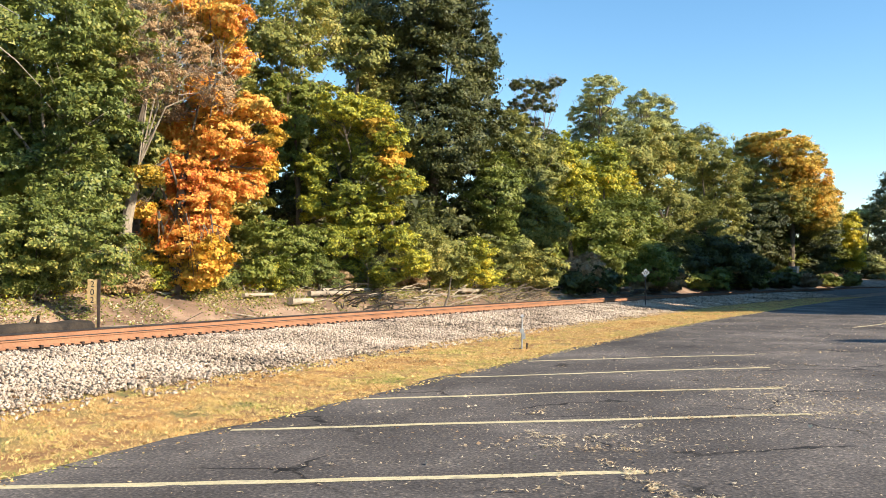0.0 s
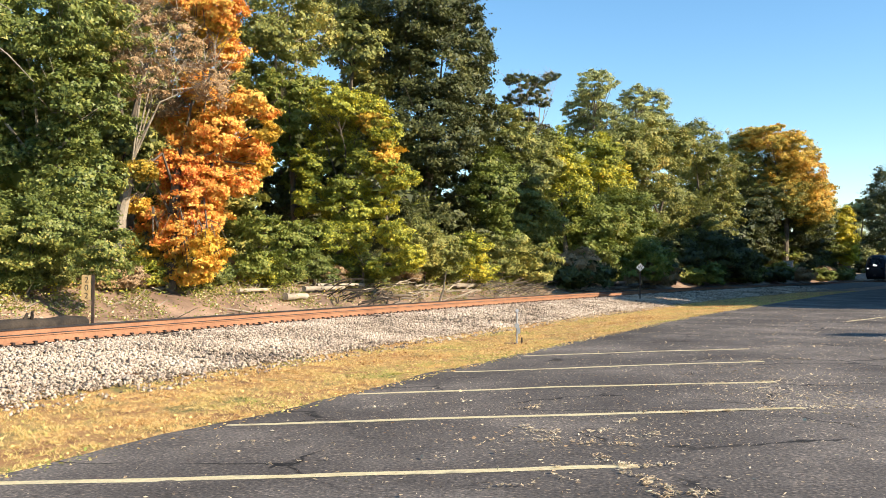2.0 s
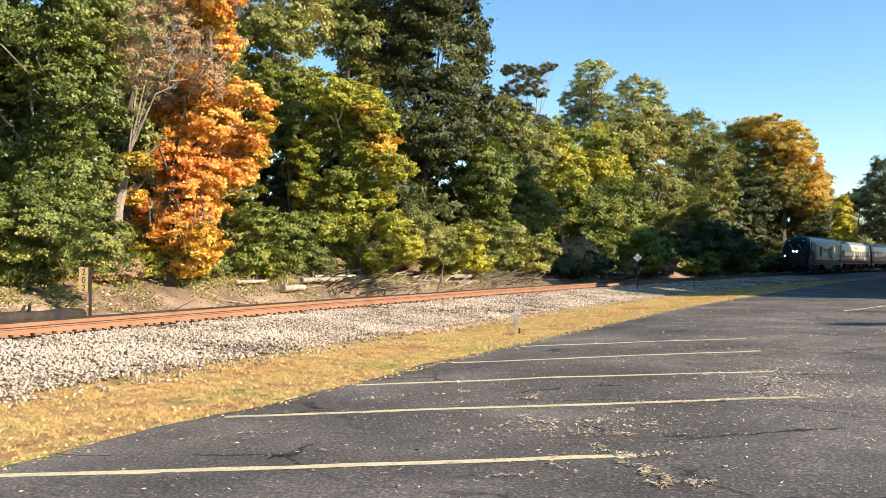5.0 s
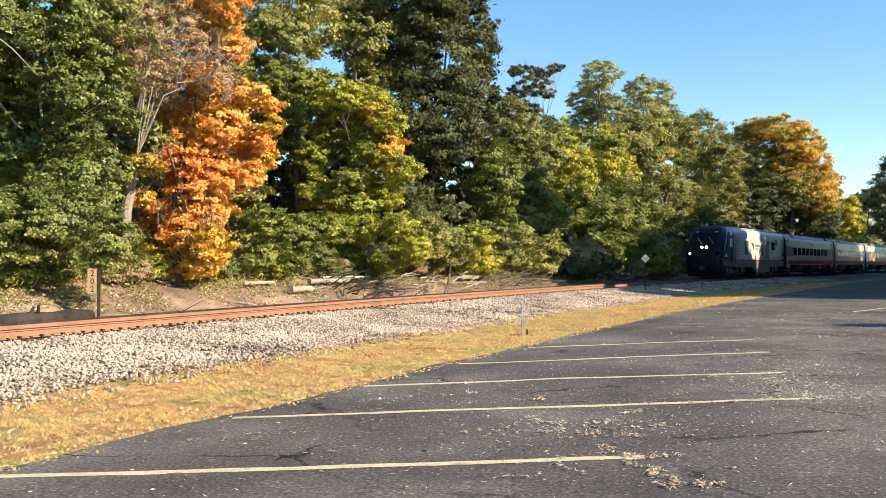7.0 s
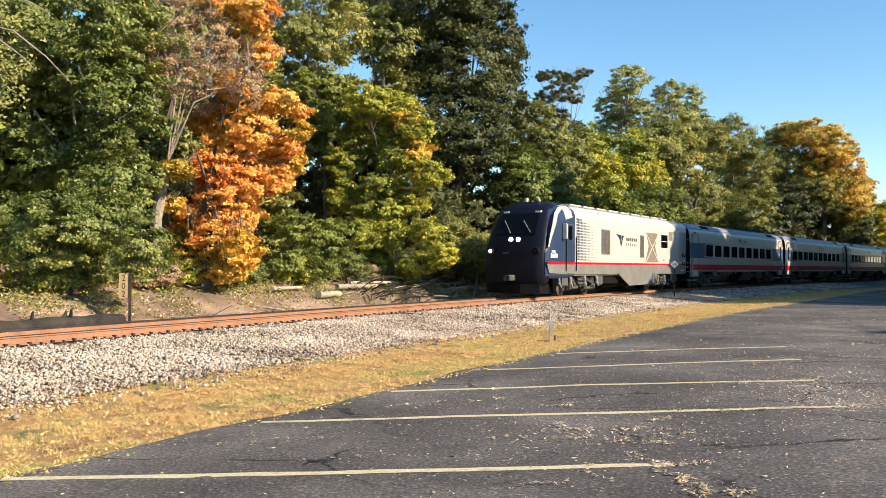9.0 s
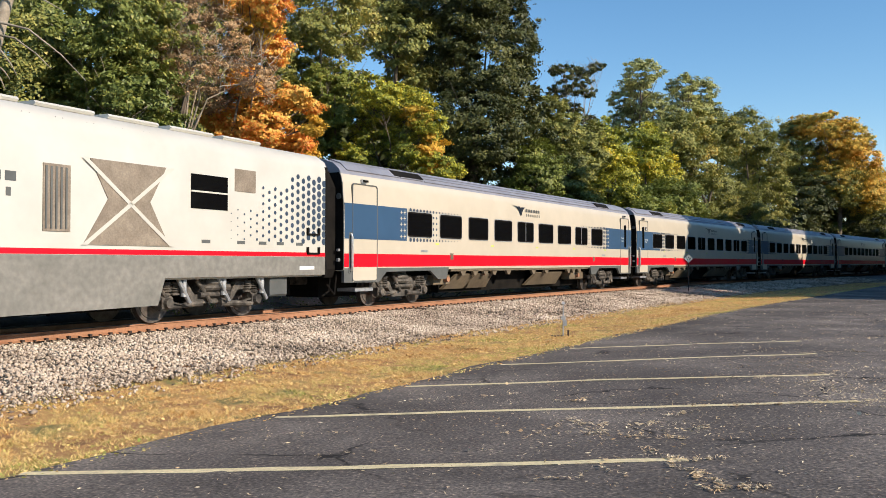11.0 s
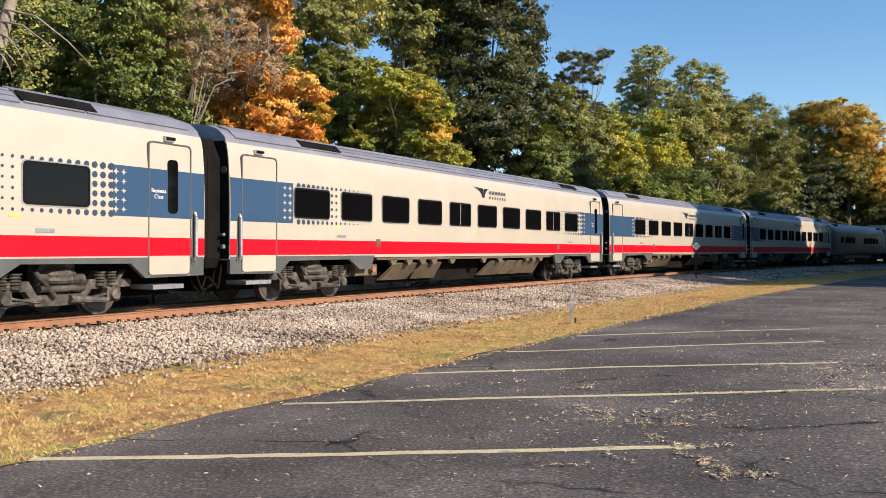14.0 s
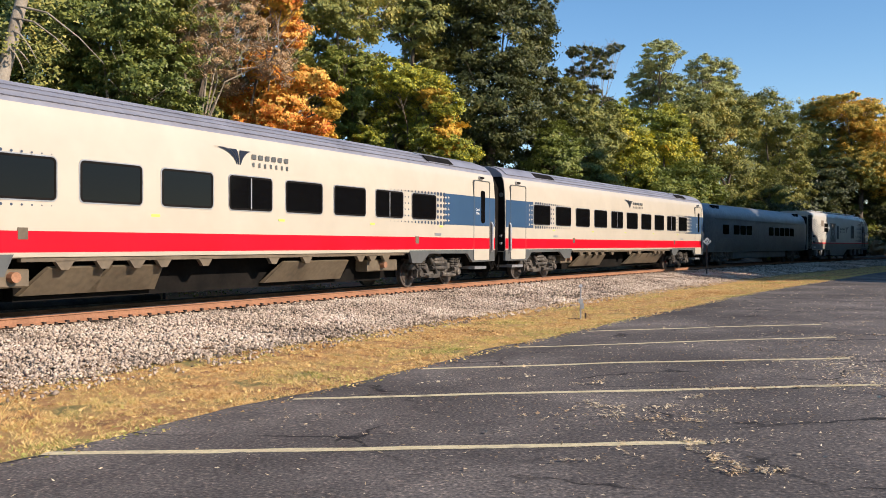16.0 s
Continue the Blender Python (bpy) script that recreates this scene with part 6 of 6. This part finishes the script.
for k, ch in enumerate("202"):
    tx = lettering(ch, 0.23, M_INK)
    tx.matrix_basis = pose(-0.178, -0.018, 1.36 - 0.22 * k, 90)
    tx.parent = board

# whistle post: diamond plate with a W
wp = thing("whistle_post", "dark steel whistle post with a white diamond plate", "railway sign", m=at_track(22.0, 2.9, -0.1, -61))
part("post", Geo().box(-0.03, 0.03, -0.03, 0.03, -0.2, 1.9), M_DARKIRON, wp)
pl = part("plate", Geo().slab([(0, 1.68), (0.24, 1.92), (0, 2.16), (-0.24, 1.92)], -0.05, -0.035), M_GREY, wp, "white diamond plate with rusty edge")
tx = lettering("W", 0.3, M_INK)
tx.matrix_basis = pose(0, -0.053, 1.92, 90)
tx.parent = pl

# survey marker in the grass
mk = thing("marker_stake", "thin grey marker stake with a pale tag beside the ballast", "marker", m=at_track(-8.8, 8.2, -0.22, -61))
part("stake", Geo().tube((0, 0, -0.2), (0, 0, 0.82), 0.022, 0.018, 8), M_GREY, mk)
part("cap", Geo().tube((0, -0.03, 0.86), (0, 0.03, 0.84), 0.04, 0.04, 12), M_GREY, mk)
part("tag", Geo().box(-0.05, 0.05, -0.03, -0.01, 0.44, 0.54).box(-0.01, 0.08, -0.035, -0.012, 0.3, 0.44), M_GREY, mk, "pale crumpled tag")
part("foot", Geo().box(0.1, 0.14, -0.02, 0.02, -0.1, 0.2).box(-0.3, -0.02, -0.06, 0.06, 0.0, 0.07, 0.02), M_DARKIRON, mk)


def log(label, x, y, z, length, r, turn, mat, tilt=0.0, name="log"):
    ob = thing(name, label, "log", "fallen logs", m=pose(x, y, z, 0, tilt, turn))
    g = Geo()
    rng = random.Random(int(x * 37 + y * 11))
    n = 10
    rings = []
    for k in range(9):
        q = -length / 2 + length * k / 8
        rr = r * (1 - 0.25 * k / 8) * rng.uniform(0.9, 1.1)
        oy, oz = rng.uniform(-0.2, 0.2) * r, rng.uniform(-0.2, 0.2) * r
        rings.append([(q, oy + rr * rng.uniform(0.88, 1.12) * math.cos(2 * math.pi * i / n), oz + rr * rng.uniform(0.88, 1.12) * math.sin(2 * math.pi * i / n)) for i in range(n)])
    part("stem", g.loft(rings), mat, ob, smooth=50)
    for k in range(3 if length > 1.5 else 1):
        q = rng.uniform(-length / 2.5, length / 2.5)
        part("stub", Geo().tube((q, 0, r * 0.5), (q + rng.uniform(-0.15, 0.15), rng.uniform(-0.2, 0.2), r + rng.uniform(0.1, 0.3)), r * 0.25, r * 0.12, 6), mat, ob)
    return ob


x, y, a = along(-14.2, -3.1)
log("dark rotting log lying along the ditch", float(x), float(y), 0.08, 5.4, 0.24, math.degrees(a) + 4, M_ROT)
for s, d, z, length, r, t_, mt, lb in ((2.6, -5.2, 0.75, 3.2, 0.11, 3, M_PALEBARK, "bleached pale log on the bank"), (4.4, -5.6, 0.85, 3.4, 0.09, -4, M_WOOD, "bleached grey log on the bank"), (5.6, -4.9, 0.6, 2.4, 0.07, 12, M_BARK, "dark broken log on the bank"), (15.5, -5.0, 0.72, 2.8, 0.13, 2, M_PALEBARK, "short bleached log under shrubs"), (-1.8, -5.4, 0.75, 2.2, 0.08, 8, M_WOOD, "grey weathered log in the weeds"), (-0.2, -4.6, 0.5, 1.6, 0.14, 5, M_WOOD, "pale split log on bare dirt"), (7.5, -4.4, 0.35, 2.2, 0.07, -14, M_BARK, "dark fallen branch wood")):
    x, y, a = along(s, d)
    log(lb, float(x), float(y), z, length, r, math.degrees(a) + t_, mt)
# stacked old ties in the shade
for k in range(7):
    x, y, a = along(38 + (k % 3) * 3.4, -4.0 - 0.3 * (k % 2))
    ob = new("old_tie", Geo().box(-1.3, 1.3, -0.12, 0.12, -0.09, 0.09, 0.02).mesh("old_tie", M_TIE))
    ob.matrix_world = pose(float(x), float(y), 0.3 + 0.19 * (k // 3), 0, 0, math.degrees(a) + random.uniform(-4, 4))
    tagged(ob, "old dark railway tie stacked beside the track", "railway tie", "stacked ties")
# dead pole leaning out of the weeds
x, y, a = along(8.0, -2.6)
ob = thing("dead_branch", "thin dead branch standing up from the ditch", "branch", m=pose(float(x), float(y), -0.1, 0, 0, math.degrees(a)))
part("stem", Geo().path([(0, 0, 0), (0.5, 0, 0.75), (0.95, 0.1, 1.6)], [0.06, 0.045, 0.02], 7).path([(0.5, 0, 0.75), (0.9, 0.1, 0.95)], [0.03, 0.012], 6), M_BARK, ob)
# sticks strewn on the bank
sticks = Geo()
for k in range(230):
    s, d = random.uniform(-16, 34), random.uniform(-7.0, -3.4)
    if k > 120:
        s, d = random.gauss(20, 3.0), random.uniform(-5.6, -3.2)
    x, y, _ = along(s, d)
    z = float(ground_z(s, d))
    b, ln, up = random.uniform(0, 6.28), random.uniform(0.3, 1.3), random.uniform(0.02, 0.45)
    sticks.tube((x, y, z + 0.02), (x + math.cos(b) * ln, y + math.sin(b) * ln, z + up), random.uniform(0.012, 0.035), 0.008, 5)
tagged(new("brushwood", sticks.mesh("brushwood", M_PALEBARK)), "bleached twigs and branches strewn on the bank", "branches", kind="stuff")
for s0, spread, n, mt, lb in ((4.2, 1.6, 70, M_ROT, "dark tangle of broken branches on the bank"), (21, 3.0, 110, M_BARK, "brown brush pile beside the track"), (9.5, 3.0, 60, M_WOOD, "bleached branches heaped on the bank")):
    heap = Geo()
    for k in range(n):
        s, d = random.gauss(s0, spread), random.uniform(-5.6, -3.5)
        x, y, a = along(s, d)
        z = float(ground_z(s, d))
        b, ln = float(a) + random.gauss(0, 0.9), random.uniform(0.5, 1.9)
        p0 = Vector((float(x), float(y), z + random.uniform(0.0, 0.3)))
        p2 = p0 + Vector((math.cos(b) * ln, math.sin(b) * ln, random.uniform(-0.1, 0.45)))
        p1 = p0.lerp(p2, 0.5) + Vector((random.uniform(-0.12, 0.12), random.uniform(-0.12, 0.12), random.uniform(0, 0.16)))
        r = random.uniform(0.015, 0.04)
        heap.path([p0, p1, p2], [r, r * 0.75, r * 0.3], 5)
    tagged(new("brushwood", heap.mesh("brushwood", mt)), lb, "branches", kind="stuff")
# signal cabinet by the far track
cb = thing("signal_cabinet", "tall grey metal signal cabinet beside the track", "cabinet", m=at_track(104, -5.4, 0.5, 0))
part("body", Geo().box(-0.75, 0.75, -0.5, 0.5, 0.15, 2.6, 0.03), M_GREY, cb)
part("door", Geo().box(-0.7, 0.7, 0.5, 0.54, 0.3, 2.5, 0.01), M_GREY, cb)
part("roof", Geo().box(-0.85, 0.85, -0.6, 0.6, 2.6, 2.7, 0.02), M_GREY, cb)
part("plinth", Geo().box(-0.8, 0.8, -0.55, 0.55, -0.3, 0.15), M_WOOD, cb)


def ground_cover(n, s0, s1, d0, d1, high, size, leaves, label, bias=1.0):
    S_, D_ = RNG.uniform(s0, s1, n), RNG.uniform(d0, d1, n)
    X_, Y_, _ = along(S_, D_)
    keep = wavy(X_, Y_, 0.9, 3.0) + 0.5 * wavy(X_, Y_, 2.7, 1.0) > RNG.uniform(-0.8, 0.6, n) * bias
    S_, D_, X_, Y_ = S_[keep], D_[keep], X_[keep], Y_[keep]
    Z_ = ground_z(S_, D_) + RNG.uniform(0, 1, len(S_)) ** 2 * high * (0.6 + 0.4 * wavy(X_, Y_, 1.5))
    v, f = flakes(np.stack([X_, Y_, Z_], -1), size, RNG, 0.5, 1.6)
    tagged(new("weeds", raw_mesh("weeds", v, f, 4, leaves)), label, "weeds", kind="stuff")


ground_cover(30000, -24, 26, -8.2, -4.4, 0.5, 0.055, LEAF["olive"], "low green and yellow weeds on the bank")
ground_cover(26000, -24, 30, -7.5, -2.9, 0.16, 0.045, LEAF["green"], "short green weeds and ivy on the bank")
ground_cover(20000, -24, 45, -8.0, -2.8, 0.06, 0.06, M_LITTER, "dry brown leaves on the bank", 0.4)
ground_cover(9000, -24, 26, -8.4, -5.4, 0.6, 0.06, LEAF["yellow"], "yellowing weeds at the wood's edge")
ground_cover(9000, -24, 26, -8.6, -6.0, 1.0, 0.1, LEAF["brown"], "dry brown stalks and leaves at the wood's edge")


def place_on_track(s_mid, length, turned=False):
    """Where a vehicle stands when its middle is s metres along the curve: its bogies on the line."""
    b = length * 0.36
    x0, y0, _ = along(s_mid - b, 0.0)
    x1, y1, _ = along(s_mid + b, 0.0)
    a = math.atan2(y0 - y1, x0 - x1)
    return pose((x0 + x1) / 2, (y0 + y1) / 2, RAIL_Z, 0, 0, math.degrees(a) + (180 if turned else 0))


# the front of the first passenger car along the line, second by second
RUN_T = [0, 6.5, 8, 9, 11.5, 12, 12.5, 13.5, 14, 14.5, 15, 16]
RUN_S = [199.8, 77.3, 48.6, 29.6, -18.05, -27.6, -36.5, -55.4, -65.25, -74.85, -83.95, -103.0]


def motions():
    times = [k * 0.5 for k in range(33)]
    train = [(lead_engine, -GAP - LOCO / 2, LOCO, False)]
    train += [(c, k * (CAR + GAP) + CAR / 2, CAR, False) for k, c in enumerate(coaches)]
    train += [(cafe, 5 * (CAR + GAP) + CAR / 2, CAR, False), (tail_engine, 6 * (CAR + GAP) + LOCO / 2, LOCO, True)]
    for ob, back, length, turned in train:
        walk(ob, [(t, place_on_track(float(np.interp(t, RUN_T, RUN_S)) + back, length, turned)) for t in times])


motions()
